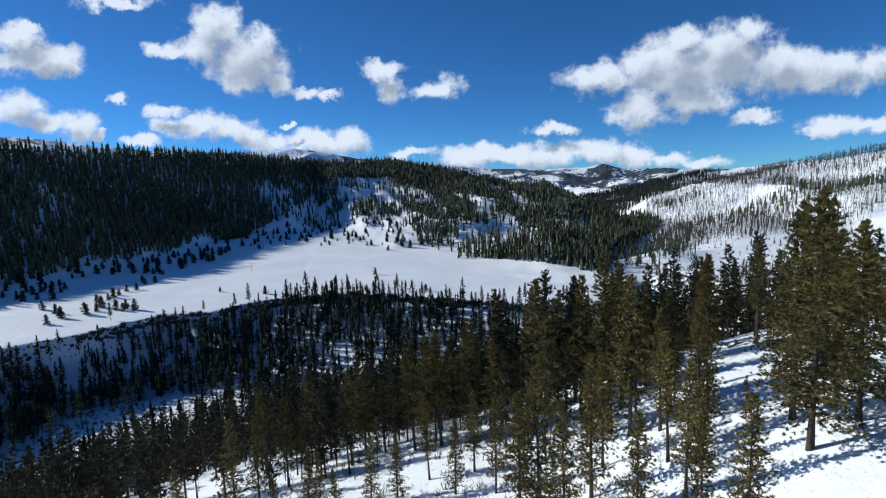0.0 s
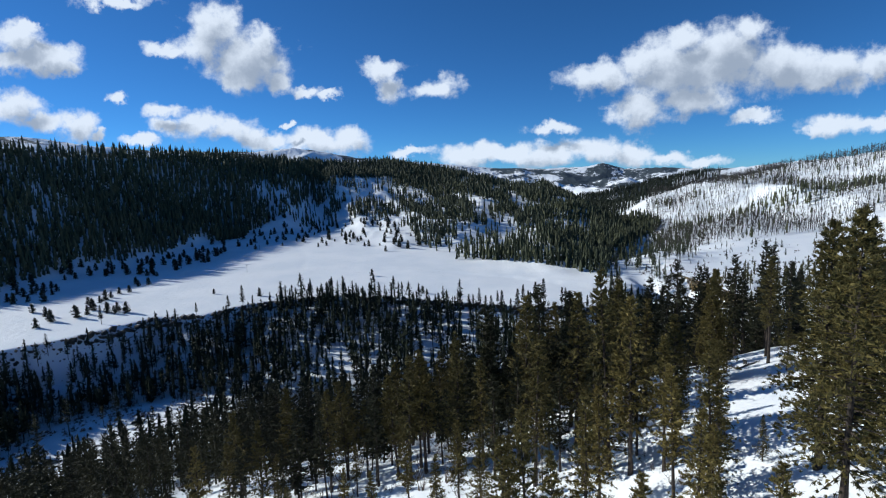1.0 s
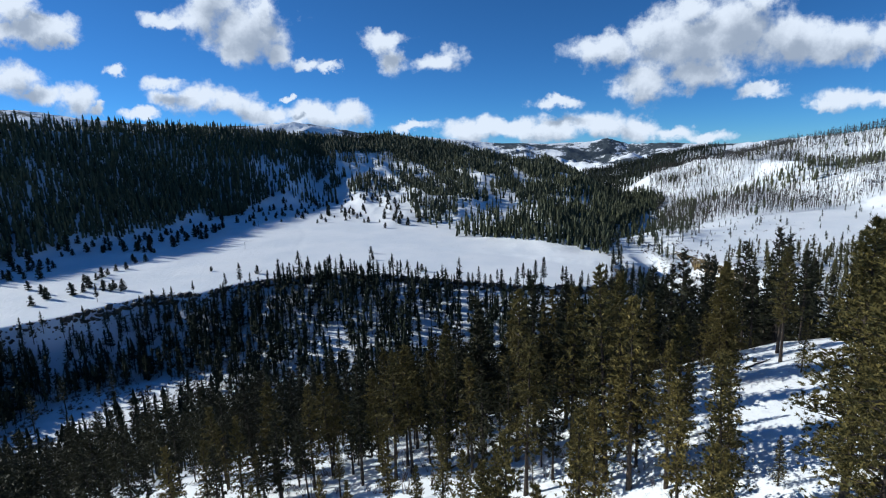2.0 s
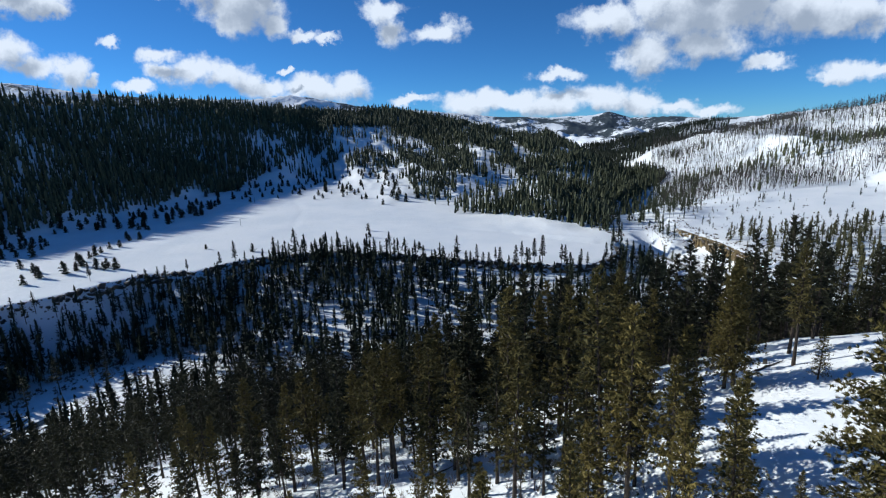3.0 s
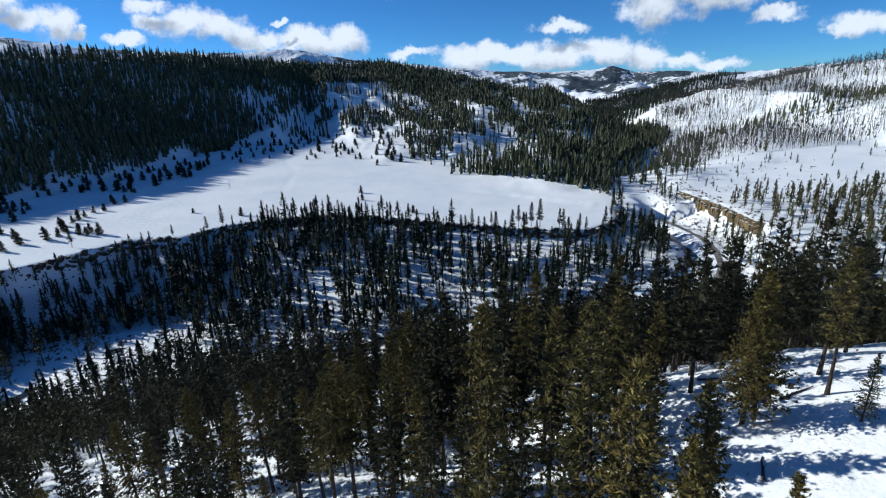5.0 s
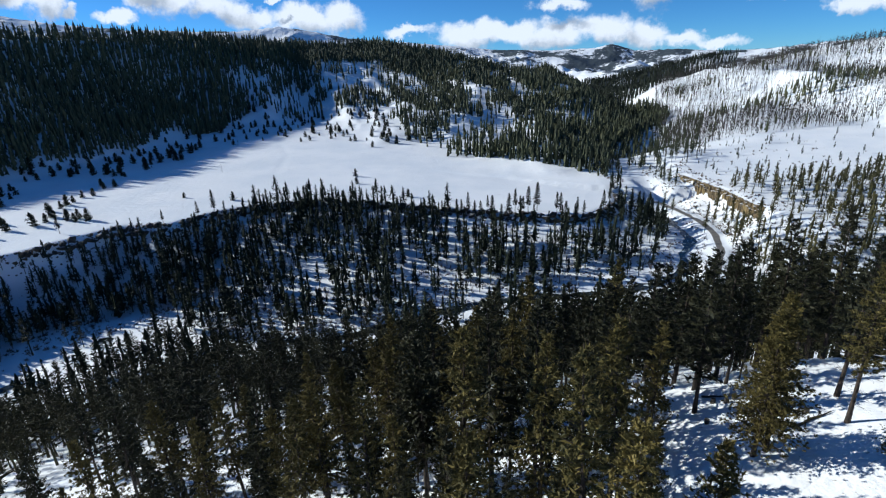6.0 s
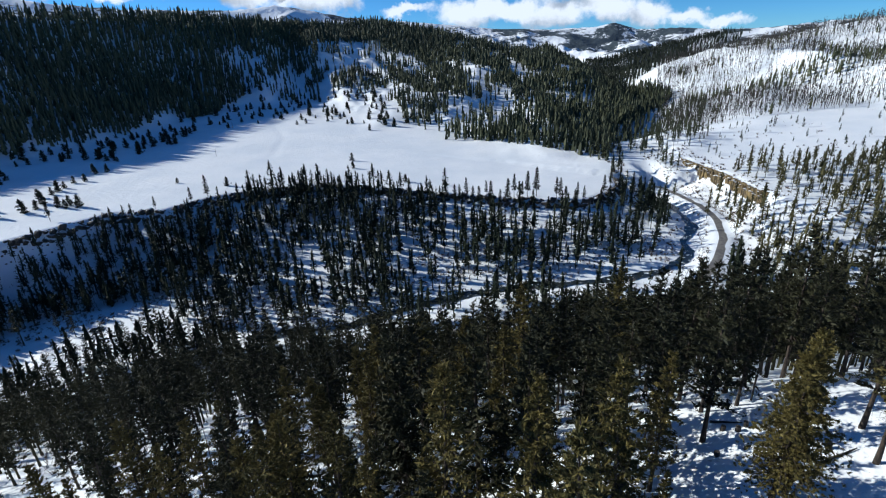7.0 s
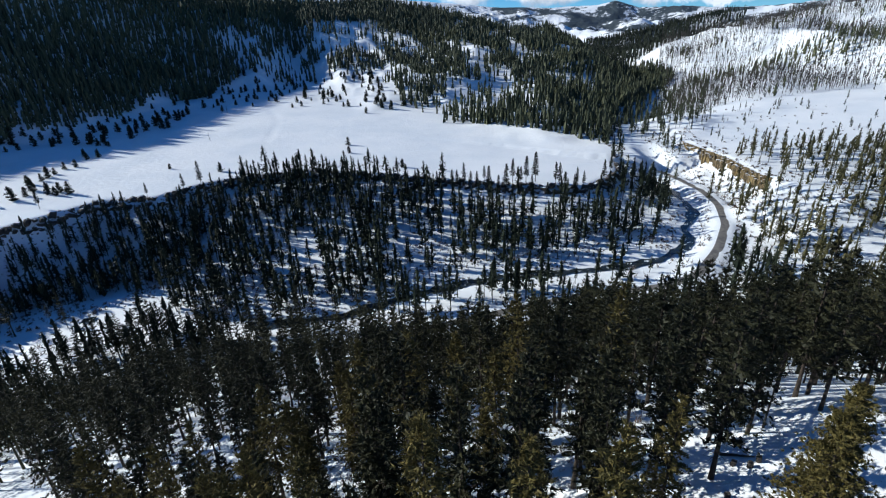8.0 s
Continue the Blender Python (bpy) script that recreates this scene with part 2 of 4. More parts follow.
RIVER = [(-460, 60), (-330, 140), (-250, 205), (-231, 236), (-214, 262), (-222, 288), (-195, 303), (-150, 296), (-95, 283), (-45, 286),
         (-15, 300), (17, 312), (51, 320), (84, 319), (118, 321), (143, 326), (169, 345), (177, 373), (189, 386), (196, 401),
         (198, 424), (200, 447), (193, 480), (187, 515), (195, 560), (230, 640), (290, 740), (335, 840), (362, 960), (392, 1150), (440, 1450), (540, 1900)]
ROADLINE = [(-40, 250), (20, 268), (79, 283), (106, 286), (131, 288), (152, 298), (178, 328), (200, 363), (213, 399), (216, 432), (212, 464), (204, 492), (199, 525), (206, 560), (240, 640), (298, 735), (360, 835)]
RIM = [(-900, 60), (-420, 215), (-269, 351), (-253, 375), (-235, 402), (-199, 407), (-177, 439), (-144, 460), (-95, 475), (-51, 466), (-17, 457), (20, 445),
       (65, 434), (107, 426), (125, 428), (146, 446), (161, 469), (166, 503), (164, 560), (200, 650), (252, 740), (308, 840)]
MESA = RIM + [(390, 980), (400, 1300), (-900, 1300)]
CLIFF = [(240, 560), (233, 515), (240, 480), (246, 450), (246, 415), (252, 385), (268, 360)]
BENCH = CLIFF + [(320, 325), (450, 260), (900, 100), (1400, 300), (1400, 1000), (560, 1000), (430, 850), (345, 700), (275, 610)]


GULLY = [(-230, 775), (-218, 746), (-195, 697), (-182, 663), (-178, 627), (-172, 595), (-166, 557)]
TRAIL = [(-100, 912), (-100, 784), (-106, 687), (-87, 585), (-60, 500)]


def valley_floor(x, y):
    return -3 + 0.04 * np.clip(x, -250, 250) + 0.012 * np.maximum(y - 450, 0)


def mesa_top(x, y):
    return 24.5 - 0.035 * x + 0.03 * (y - 500)


def hill(x, y, crest, low, power=1.25, back=1.0):
    """A ridge: crest of (x, y, height, reach); its left flank is steeper by the factor back."""
    top, most = np.full(np.shape(x), -50.0), np.zeros(np.shape(x))
    for (ax, ay, az, aw), (bx, by, bz, bw) in zip(crest, crest[1:]):
        ux, uy = bx - ax, by - ay
        s = np.clip(((x - ax) * ux + (y - ay) * uy) / (ux * ux + uy * uy), 0, 1)
        d = np.hypot(x - ax - s * ux, y - ay - s * uy)
        d = np.where(ux * (y - ay) - uy * (x - ax) > 0, d * back, d)
        t = np.clip(1 - d / (aw + s * (bw - aw)), 0, 1)
        top = np.maximum(top, np.where(t > 0, low + (az + s * (bz - az) - low) * t ** power, -50))
        most = np.maximum(most, t)
    return top, most


LEFT_CREST = [(-900, 420, 190, 330), (-780, 450, 190, 320), (-590, 679, 190, 250), (-560, 947, 200, 240), (-476, 1210, 202, 410), (-409, 1391, 194, 560), (-322, 1567, 190, 700),
              (-190, 1639, 198, 800), (-45, 1599, 172, 850), (104, 1446, 132, 830), (198, 1234, 92, 680), (240, 1021, 64, 500), (258, 880, 44, 380), (262, 770, 27, 290)]
WOODLINE = [(-480, 400), (-446, 500), (-430, 555), (-410, 590), (-395, 640), (-384, 678), (-390, 725), (-384, 800), (-346, 850), (-360, 915), (-325, 965), (-262, 990), (-165, 1015), (-105, 985), (-62, 880), (-36, 775), (-2, 667), (57, 635), (114, 592), (157, 548), (171, 520)]
WOODLAND = WOODLINE + [(205, 650), (255, 740), (310, 840), (440, 1000), (450, 1720), (-1100, 1720), (-1100, 400), (-500, 300)]
RIGHT_CREST = [(415, 1290, 12, 110), (460, 1268, 32, 180), (544, 1230, 64, 280), (624, 1200, 98, 360), (670, 1150, 118, 430), (733, 1074, 138, 470), (817, 946, 159, 480), (919, 771, 185, 480), (997, 465, 200, 500), (1000, 90, 190, 500)]
DARK_CREST = [(620, 2000, -10, 300), (760, 2010, 35, 450), (880, 2010, 88, 520), (1000, 1920, 136, 560), (1260, 1800, 160, 600), (1800, 1500, 180, 700)]
FAR_CREST = [(-3000, 2900, 510, 900), (-2500, 3130, 490, 900), (-2250, 3220, 440, 800), (-1960, 3500, 410, 900), (-1450, 3900, 405, 900), (-1180, 4030, 438, 800), (-950, 4090, 398, 800),
             (-700, 4150, 345, 900), (66, 4300, 268, 900), (405, 4290, 228, 800), (780, 4260, 206, 700), (1010, 4230, 206, 700), (1180, 4160, 206, 600), (1300, 4150, 232, 450), (1450, 4080, 178, 500),
             (1720, 3920, 176, 700), (1920, 3800, 152, 700), (2150, 3800, 150, 800), (3200, 3500, 180, 900)]


def land(x, y):
    x, y = np.asarray(x, float), np.asarray(y, float)
    rd, side = along(x, y, RIVER)
    floor = valley_floor(x, y)
    # banks and flats of the canyon floor, the bed a little lower
    base = floor + 0.012 * np.minimum(rd, 400) + 1.6 * (fractal(x / 22, y / 22, 3) - 0.5) * step((rd - 4) / 15) - 1.7 * step(1 - (rd - 3.5) / 6.0)
    # the near hillside with its brow
    xe = np.where(x > 60, 60 + (x - 60) * 0.45, x)
    brow = y - (112 - 0.35 * x)
    right = step((x + 20) / 50)
    near = 99.2 + 0.32 * xe - 0.2 * y - (0.35 + 0.1 * right) * (14 - 6 * right) * np.logaddexp(0, brow / (14 - 6 * right))
    near = near + 3.4 * step((x - 8) / 30) * step((125 - y) / 30) + 1.2 * step((-10 - x) / 15)
    near = near + 4.0 * (fractal(x / 45 + 3, y / 45, 4) - 0.5)
    near = np.where(side < 0, near, near - 3.0 * np.minimum(rd, 200))
    near = smin(near, 190 + 0 * x, 20)
    z = smax(base, near, 5)
    # the mesa with its rimrock and the slope under it
    d = inside(x, y, MESA)
    out = np.maximum(-d, 0)
    wob = fractal(x / 16, y / 16, 4) - 0.5
    flat = 16 + 22 * step((-90 - x) / 80)
    share = np.maximum(rd - flat, 0) / (np.maximum(rd - flat, 0) + np.maximum(out - 3, 0) + 0.01)
    fall = 5.5 * step(out / 3.5) + np.where(out > 3, (mesa_top(x, y) - 4.0 - floor) * (1 - share ** 1.15), 0) + 5 * wob * step(out / 12) * step((140 - out) / 80) * step((rd - 9) / 16)
    gd, _ = along(x, y, GULLY)
    td, _ = along(x, y, TRAIL)
    fall = fall + 0.6 * step(1 - gd / 4) + 0.35 * step(1 - td / 3)
    mesa = mesa_top(x, y) + 1.4 * (fractal(x / 120, y / 120, 3) - 0.5) - fall
    z = smax(z, mesa, 1.5)
    # the bench across the road, with its cliff
    d = inside(x, y, BENCH) + 14 * (fractal(x / 30 + 6, y / 30, 3) - 0.5) * np.maximum(step((365 - y) / 40), step((y - 520) / 40))
    out = np.maximum(-d, 0)
    bench = 30 + 0.045 * (x - 250) + 0.03 * (y - 500) - 11 * step(out / 3.0) * step((y - 380) / 25) - 0.38 * out + 9 * (fractal(x / 26, y / 26, 4) - 0.5) * step(out / 12) + 3.0 * (fractal(x / 7 + 5, y / 7, 2) - 0.5) * step((out - 2) / 8) - 12 * step((20 - rd) / 14)
    z = smax(z, bench, 1.5)
    # the wooded hill behind the mesa, and the burnt hill behind the bench
    h, t = hill(x, y, LEFT_CREST, 22.0, 1.25, 4.5)
    h = h + 50 * (ridged(x / 230 + 2.2, y / 230 + 0.4, 4) - 0.66) * np.clip(4 * t * (1 - t), 0, 1)
    # ribs and draws that run down its open face
    face = step((x + 0.47 * y) / 80) * step((0.12 * y - x) / 90) * step((y - 830) / 120) * np.clip(4 * t * (1 - t), 0, 1)
    h = h + 44 * face * (ridged((x + 0.32 * y) / 105 + 0.4, y / 520 + 1.7, 3) - 0.6)
    z = smax(z, np.where(t > 0, h, -50), 8)
    h, t = hill(x, y, RIGHT_CREST, 20.0, 1.0)
    h = h + 58 * (ridged(x / 170 + 7.1, y / 170 + 3.7, 4) - 0.66) * np.clip(4 * t * (1 - t), 0, 1)
    z = smax(z, np.where(t > 0, h, -50), 8)
    # the river's valley cuts between them
    cap = floor + 5 + (0.27 + 0.35 * step((y - 900) / 200)) * np.clip(rd - 12, 0, 130) + 0.75 * np.maximum(rd - 142, 0) + 400 * step((620 - y) / 120) + 400 * step((y - 1750) / 250)
    z = smin(z, cap, 8)
    h, t = hill(x, y, DARK_CREST, 0.0, 1.0)
    z = smax(z, np.where(t > 0, h + 40 * (ridged(x / 200, y / 200, 4) - 0.6) * np.clip(4 * t * (1 - t), 0, 1), -50), 8)
    # far mountains
    away = step((y + 0.2 * np.abs(x) - 1900) / 700)
    z = z + away * (190 * (ridged(x / 560 + 1.3, y / 560 + 0.7, 5) - 0.60))
    h, t = hill(x, y, FAR_CREST, 20.0, 0.9)
    z = smax(z, np.where(t > 0, h + 110 * (ridged(x / 420, y / 420, 6) - 0.6) * np.clip(4 * t * (1 - t), 0, 1), -50), 10)
    # roadbed
    kd, _ = along(x, y, ROADLINE)
    bed = floor + 3.2
    z = np.where(kd < 12, z + (bed - z) * step((12 - kd) / 7) * step((530 - y) / 40), z)
    return z + 0.35 * (fractal(x / 7, y / 7, 3) - 0.5)


def fast_mesh(name, verts, tris, mats, slots=None, smooth=False):
    me = bpy.data.meshes.new(name)
    verts, tris = np.asarray(verts, np.float32), np.asarray(tris, np.int32)
    n, k = tris.shape
    me.vertices.add(len(verts))
    me.vertices.foreach_set("co", verts.ravel())
    me.loops.add(n * k)
    me.loops.foreach_set("vertex_index", tris.ravel())
    me.polygons.add(n)
    me.polygons.foreach_set("loop_start", np.arange(0, n * k, k, dtype=np.int32))
    me.polygons.foreach_set("loop_total", np.full(n, k, np.int32))
    for m in mats:
        me.materials.append(m)
    if slots is not None:
        me.polygons.foreach_set("material_index", np.asarray(slots, np.int32))
    me.polygons.foreach_set("use_smooth", np.full(n, smooth, bool))
    me.update(calc_edges=True)
    return me


def spread(parts):
    """Positions along an axis: stretches of (from, to, spacing)."""
    return np.concatenate([np.arange(a, b, s) for a, b, s in parts])


def build_ground():
    gx = spread([(-4300, -1500, 50), (-1500, -700, 20), (-700, -300, 8), (-300, 300, 4.1), (300, 700, 8), (700, 1500, 20), (1500, 4301, 50)])
    gy = spread([(-700, -60, 20), (-60, 60, 4), (60, 600, 4.0), (600, 1000, 6), (1000, 1800, 12), (1800, 2600, 26), (2600, 4701, 34)])
    X, Y = np.meshgrid(gx, gy)
    Z = land(X, Y)
    nx, ny = len(gx), len(gy)
    idx = np.arange(nx * ny).reshape(ny, nx)
    quads = np.stack([idx[:-1, :-1], idx[:-1, 1:], idx[1:, 1:], idx[1:, :-1]], -1).reshape(-1, 4)
    cx, cy = X[:-1, :-1].ravel(), Y[:-1, :-1].ravel()
    far = (cy + 0.2 * np.abs(cx) > 1950).astype(int)
    ob = new("ground", fast_mesh("ground", np.stack([X, Y, Z], -1).reshape(-1, 3), quads, [SNOW, FAR], far, True))
    tagged(ob, "snow-covered canyon, mesa and hills reaching to the horizon", "ground", kind="structure")


build_ground()


def ribbon(name, line, widths, lift, mat, label, category, y_max=1e9):
    """A strip of surface that follows a line."""
    pts = []
    for i in range(len(line) - 1):
        a, b = Vector(line[i]), Vector(line[i + 1])
        n = max(2, int((b - a).length / 3))
        for k in range(n):
            pts.append(a.lerp(b, k / n))
    pts.append(Vector(line[-1]))
    for _ in range(6):
        pts = [pts[0]] + [(pts[i - 1] + pts[i] * 2 + pts[i + 1]) / 4 for i in range(1, len(pts) - 1)] + [pts[-1]]
    verts, quads = [], []
    for i, p in enumerate(pts):
        t = pts[min(i + 1, len(pts) - 1)] - pts[max(i - 1, 0)]
        s = Vector((-t.y, t.x)).normalized()
        z = float(valley_floor(p.x, p.y)) + lift
        for j, f in enumerate((-1, -0.33, 0.33, 1)):
            w = widths(i, f)
            verts.append((p.x + s.x * w, p.y + s.y * w, z + (0.06 if j in (1, 2) and name == "road" else 0)))
        if i:
            for j in range(3):
                q = 4 * i + j
                quads.append((q - 4, q, q + 1, q - 3))
    ob = new(name, fast_mesh(name, verts, quads, [mat], None, True))
    return tagged(ob, label, category, kind="structure")


def river_width(i, f):
    w = 3.0 + 1.3 * math.sin(i * 0.37) + 0.9 * math.sin(i * 0.91 + f) + 0.6 * math.sin(i * 2.3 + 3 * f)
    return f * max(1.4, w)


ribbon("water", RIVER[8:25], river_width, -0.4, WATER, "dark winding creek with ice and snow along its banks", "river")
ribbon("water", RIVER[1:5], lambda i, f: f * (2.2 + 0.8 * math.sin(i * 0.5)), -0.55, WATER, "open dark stretch of creek between snowy flats", "river")
ribbon("water", RIVER[6:8][:1] + [(-203, 301), (-191, 304)], lambda i, f: f * 2.6, -0.45, WATER, "small dark pool of open water in the snow", "river")
ribbon("road", ROADLINE[:13], lambda i, f: f * 2.6, 3.3, ROAD, "wet two-lane asphalt road ploughed clear of snow", "road")


# ---------------------------------------------------------------- trees
def tube(points, radii, sides):
    """A tapering round stem through the points."""
    verts, tris = [], []
    for i, (p, r) in enumerate(zip(points, radii)):
        for k in range(sides):
            a = 2 * math.pi * k / sides
            verts.append((p[0] + r * math.cos(a), p[1] + r * math.sin(a), p[2]))
        if i:
            for k in range(sides):
                a, b, c, d = (i - 1) * sides + k, (i - 1) * sides + (k + 1) % sides, i * sides + (k + 1) % sides, i * sides + k
                tris += [(a, b, c), (a, c, d)]
    return np.array(verts, float), np.array(tris, int)


def merge(pieces):
    verts, tris, n = [], [], 0
    for v, t in pieces:
        verts.append(v)
        tris.append(np.asarray(t) + n)
        n += len(v)
    return np.concatenate(verts), np.concatenate(tris)


def blades(centres, dirs, length, width, r):
    """Flat tapered sprays, each one triangle, from the centres along dirs."""
    n = len(centres)
    dirs = dirs / np.linalg.norm(dirs, axis=1)[:, None]
    side = np.cross(dirs, r.normal(size=(n, 3)))
    side /= np.linalg.norm(side, axis=1)[:, None] + 1e-9
    length = np.broadcast_to(length, n)[:, None]
    width = np.broadcast_to(width, n)[:, None]
    a = centres - side * width * 0.5 - dirs * length * 0.25
    b = centres + side * width * 0.5 - dirs * length * 0.25
    c = centres + dirs * length * 0.75
    verts = np.stack([a, b, c], 1).reshape(-1, 3)
    return verts, np.arange(3 * n).reshape(-1, 3)


def pine(seed, height, bare, radius, limbs, tufts, fan, size, shape=0.85, stem_sides=8, top_full=0.25, thin=0.34, twigs=False):
    """A pine: stem, limbs and needles as (verts, tris) each. bare: the share of the stem without living limbs."""
    r = np.random.default_rng(seed)
    n = 9
    hs = np.linspace(0, height, n)
    bend = np.cumsum(r.normal(0, 0.05, (n, 2)), 0) * (hs / height)[:, None]
    girth = height * 0.0125
    rad = girth * np.maximum(0.06, (1 - hs / height)) ** 0.8
    rad[0] *= 1.35
    stem = tube([(bend[i, 0], bend[i, 1], hs[i] - (0.5 if i == 0 else 0)) for i in range(n)], rad, stem_sides)
    limb_pieces, centres, ways, sizes, cores, core_ways, core_sizes = [], [], [], [], [], [], []
    for k in range(limbs):
        u = (k + r.random()) / limbs
        z = height * (bare + (0.985 - bare) * u)
        reach = radius * ((1 - u) ** shape * (0.55 + 0.45 * min(1, u * 4 + 0.25)) + top_full * 0.35 * (1 - u)) * r.uniform(0.55, 1.12) + 0.25
        a = k * 2.399 + r.normal(0, 0.4)
        rise = r.uniform(-0.28, 0.12) + 0.75 * u ** 2
        bx, by = np.interp(z, hs, bend[:, 0]), np.interp(z, hs, bend[:, 1])
        way = np.array([math.cos(a), math.sin(a), rise])
        base = np.array([bx, by, z])
        tip = base + way * reach + np.array([0, 0, 0.06 * reach])
        limb_pieces.append(blade_limb(base, tip, 0.035 + 0.012 * reach))
        for s in (0.15, 0.32, 0.5, 0.66, 0.82):
            # the dense inner part of the spray
            cores.append(base + (tip - base) * s + r.normal(0, 0.06 * reach, 3))
            core_ways.append(way + r.normal(0, 0.5, 3))
            core_sizes.append(min(0.3 * reach + 0.3, 1.5 * size) * r.uniform(0.8, 1.2))
        m = max(2, int(round(tufts * (0.35 + 0.65 * reach / radius))))
        for s in np.linspace(0.32, 1.0, m):
            c = base + (tip - base) * s + r.normal(0, 0.11 * reach + 0.05, 3) * (1, 1, 0.6)
            centres.append(c)
            ways.append(way + (0, 0, 0.35))
            sizes.append(size * r.uniform(0.75, 1.25))
    for k in range(int(6 + limbs * (0.42 if bare > 0.2 else 0))):
        # dead limbs with a few twigs under the crown
        z = height * r.uniform(0.12 if bare > 0.2 else 0.05, bare + 0.14)
        a, reach = r.uniform(0, 6.28), radius * r.uniform(0.25, 0.85)
        base = np.array([np.interp(z, hs, bend[:, 0]), np.interp(z, hs, bend[:, 1]), z])
        end = base + np.array([math.cos(a), math.sin(a), r.uniform(-0.45, 0.1)]) * reach
        limb_pieces.append(blade_limb(base, end, 0.03))
        for s in (0.45, 0.75) if twigs else ():
            fork = base + (end - base) * s
            limb_pieces.append(blade_limb(fork, fork + ((end - base) / reach + r.normal(0, 0.6, 3)) * reach * 0.35, 0.016))
    centres, ways, sizes = np.array(centres), np.array(ways), np.array(sizes)
    reps = np.repeat(np.arange(len(centres)), fan)
    d = ways[reps] * 0.8 + r.normal(0, 0.75, (len(reps), 3))
    needles = blades(centres[reps] + r.normal(0, 0.12, (len(reps), 3)) * sizes[reps][:, None], d, sizes[reps] * r.uniform(0.7, 1.2, len(reps)), sizes[reps] * thin, r)
    core_sizes = np.array(core_sizes)
    needles = merge([needles, blades(np.array(cores), np.array(core_ways), core_sizes, core_sizes * 0.46, r)])
    return stem, merge(limb_pieces), needles


def blade_limb(a, b, thick):
    """A thin three-sided branch from a to b."""
    d = b - a
    d = d / (np.linalg.norm(d) + 1e-9)
    s = np.cross(d, (0, 0, 1.0))
    s /= np.linalg.norm(s) + 1e-9
    u = np.cross(s, d)
    v = np.array([a + s * thick, a - s * thick * 0.5 + u * thick * 0.87, a - s * thick * 0.5 - u * thick * 0.87, b])
    return v, np.array([(0, 1, 3), (1, 2, 3), (2, 0, 3)])


def fir(seed, height, radius, tiers, around, wisps, low=0.12):
    """A conifer for the distance: ragged drooping tiers, stray sprays and, for the larger ones, a stem."""
    r = np.random.default_rng(seed)
    pieces = []
    lean = r.normal(0, 0.0025, 2)
    for k in range(tiers):
        u0, u1 = k / tiers, min(0.95 if wisps else 1.0, (k + 1.75) / tiers)
        z0, z1 = low + (1 - low) * u0, low + (1 - low) * u1
        wide = radius * (0.5 if wisps else 1.0) * (1 - u0) ** 0.66 * (0.66 + 0.34 * min(1, 3.2 * u0 + 0.1)) * r.uniform(0.7, 1.15) + 0.01
        a = np.arange(around) * 2 * math.pi / around + r.uniform(0, 6.28)
        ring = wide * r.uniform(0.45, 1.25, around)
        off = r.normal(0, 0.12, 2) * wide
        v = np.stack([np.cos(a) * ring + off[0] + lean[0] * k, np.sin(a) * ring + off[1] + lean[1] * k, z0 + r.uniform(-0.5, 0.35, around) * (z1 - z0) * 0.5], 1)
        v = np.concatenate([v, [[off[0] * 0.3 + lean[0] * k, off[1] * 0.3 + lean[1] * k, z1]]])
        t = np.array([(i, (i + 1) % around, around) for i in range(around) if tiers < 6 and wisps == 0 or r.random() > 0.14])
        pieces.append((v * height, t))
    if wisps:
        u = r.random(wisps) ** 1.2
        a = r.uniform(0, 6.28, wisps)
        reach = radius * (1 - u) ** 0.64 * (0.66 + 0.34 * np.minimum(1, 3.2 * u + 0.1)) * r.uniform(0.7, 1.25, wisps) + 0.01
        c = np.stack([np.cos(a) * reach * 0.72, np.sin(a) * reach * 0.72, low * 0.85 + (0.97 - low) * u], 1) * height
        d = np.stack([np.cos(a), np.sin(a), r.uniform(-0.4, 0.7, wisps)], 1) + r.normal(0, 0.3, (wisps, 3))
        pieces.append(blades(c, d, (0.44 * reach + 0.03) * height, (0.20 * reach + 0.015) * height, r))
        pieces.append(tube([(0, 0, -0.02 * height), (0, 0, 0.3 * height), (0, 0, 0.9 * height)], [0.013 * height, 0.011 * height, 0.003 * height], 4))
    return merge(pieces)


def stick(height, seed, girth=0.02):
    r = np.random.default_rng(seed)
    pieces = [tube([(0, 0, -0.5), (r.normal(0, 0.1), r.normal(0, 0.1), height)], [height * girth, height * girth * 0.25], 3)]
    for k in range(6):
        z, a, l = height * r.uniform(0.35, 0.95), r.uniform(0, 6.28), height * r.uniform(0.03, 0.09)
        base = np.array([0, 0, z])
        pieces.append(blade_limb(base, base + np.array([math.cos(a), math.sin(a), 0.25]) * l, 0.05))
    return merge(pieces)


def part(name, data, parent, label=""):
    ob = new(name, data)
    ob.parent = parent
    return tagged(ob, label)


def tree_maker(kind, seed, height, bare, radius, limbs, tufts, fan, size, mat, label, group, shape=0.85, sides=8, thin=0.34, twigs=False):
    """One pine with its stem, limbs and crown, standing at the origin until it is copied out."""
    stem, branches, needles = pine(seed, height, bare, radius, limbs, tufts, fan, size, shape, sides, 0.25, thin, twigs)
    root = new(kind)
    root.empty_display_size = 0.5
    part("trunk", fast_mesh("trunk", *stem, [BARK], None, True), root)
    tagged(part("branch_work", fast_mesh("branch_work", *branches, [BARK]), root), kind="stuff")
    tagged(part("crown", fast_mesh("crown", *needles, [mat]), root), kind="stuff")
    tagged(root, label, "tree", group)
    root["tall"] = height
    return root


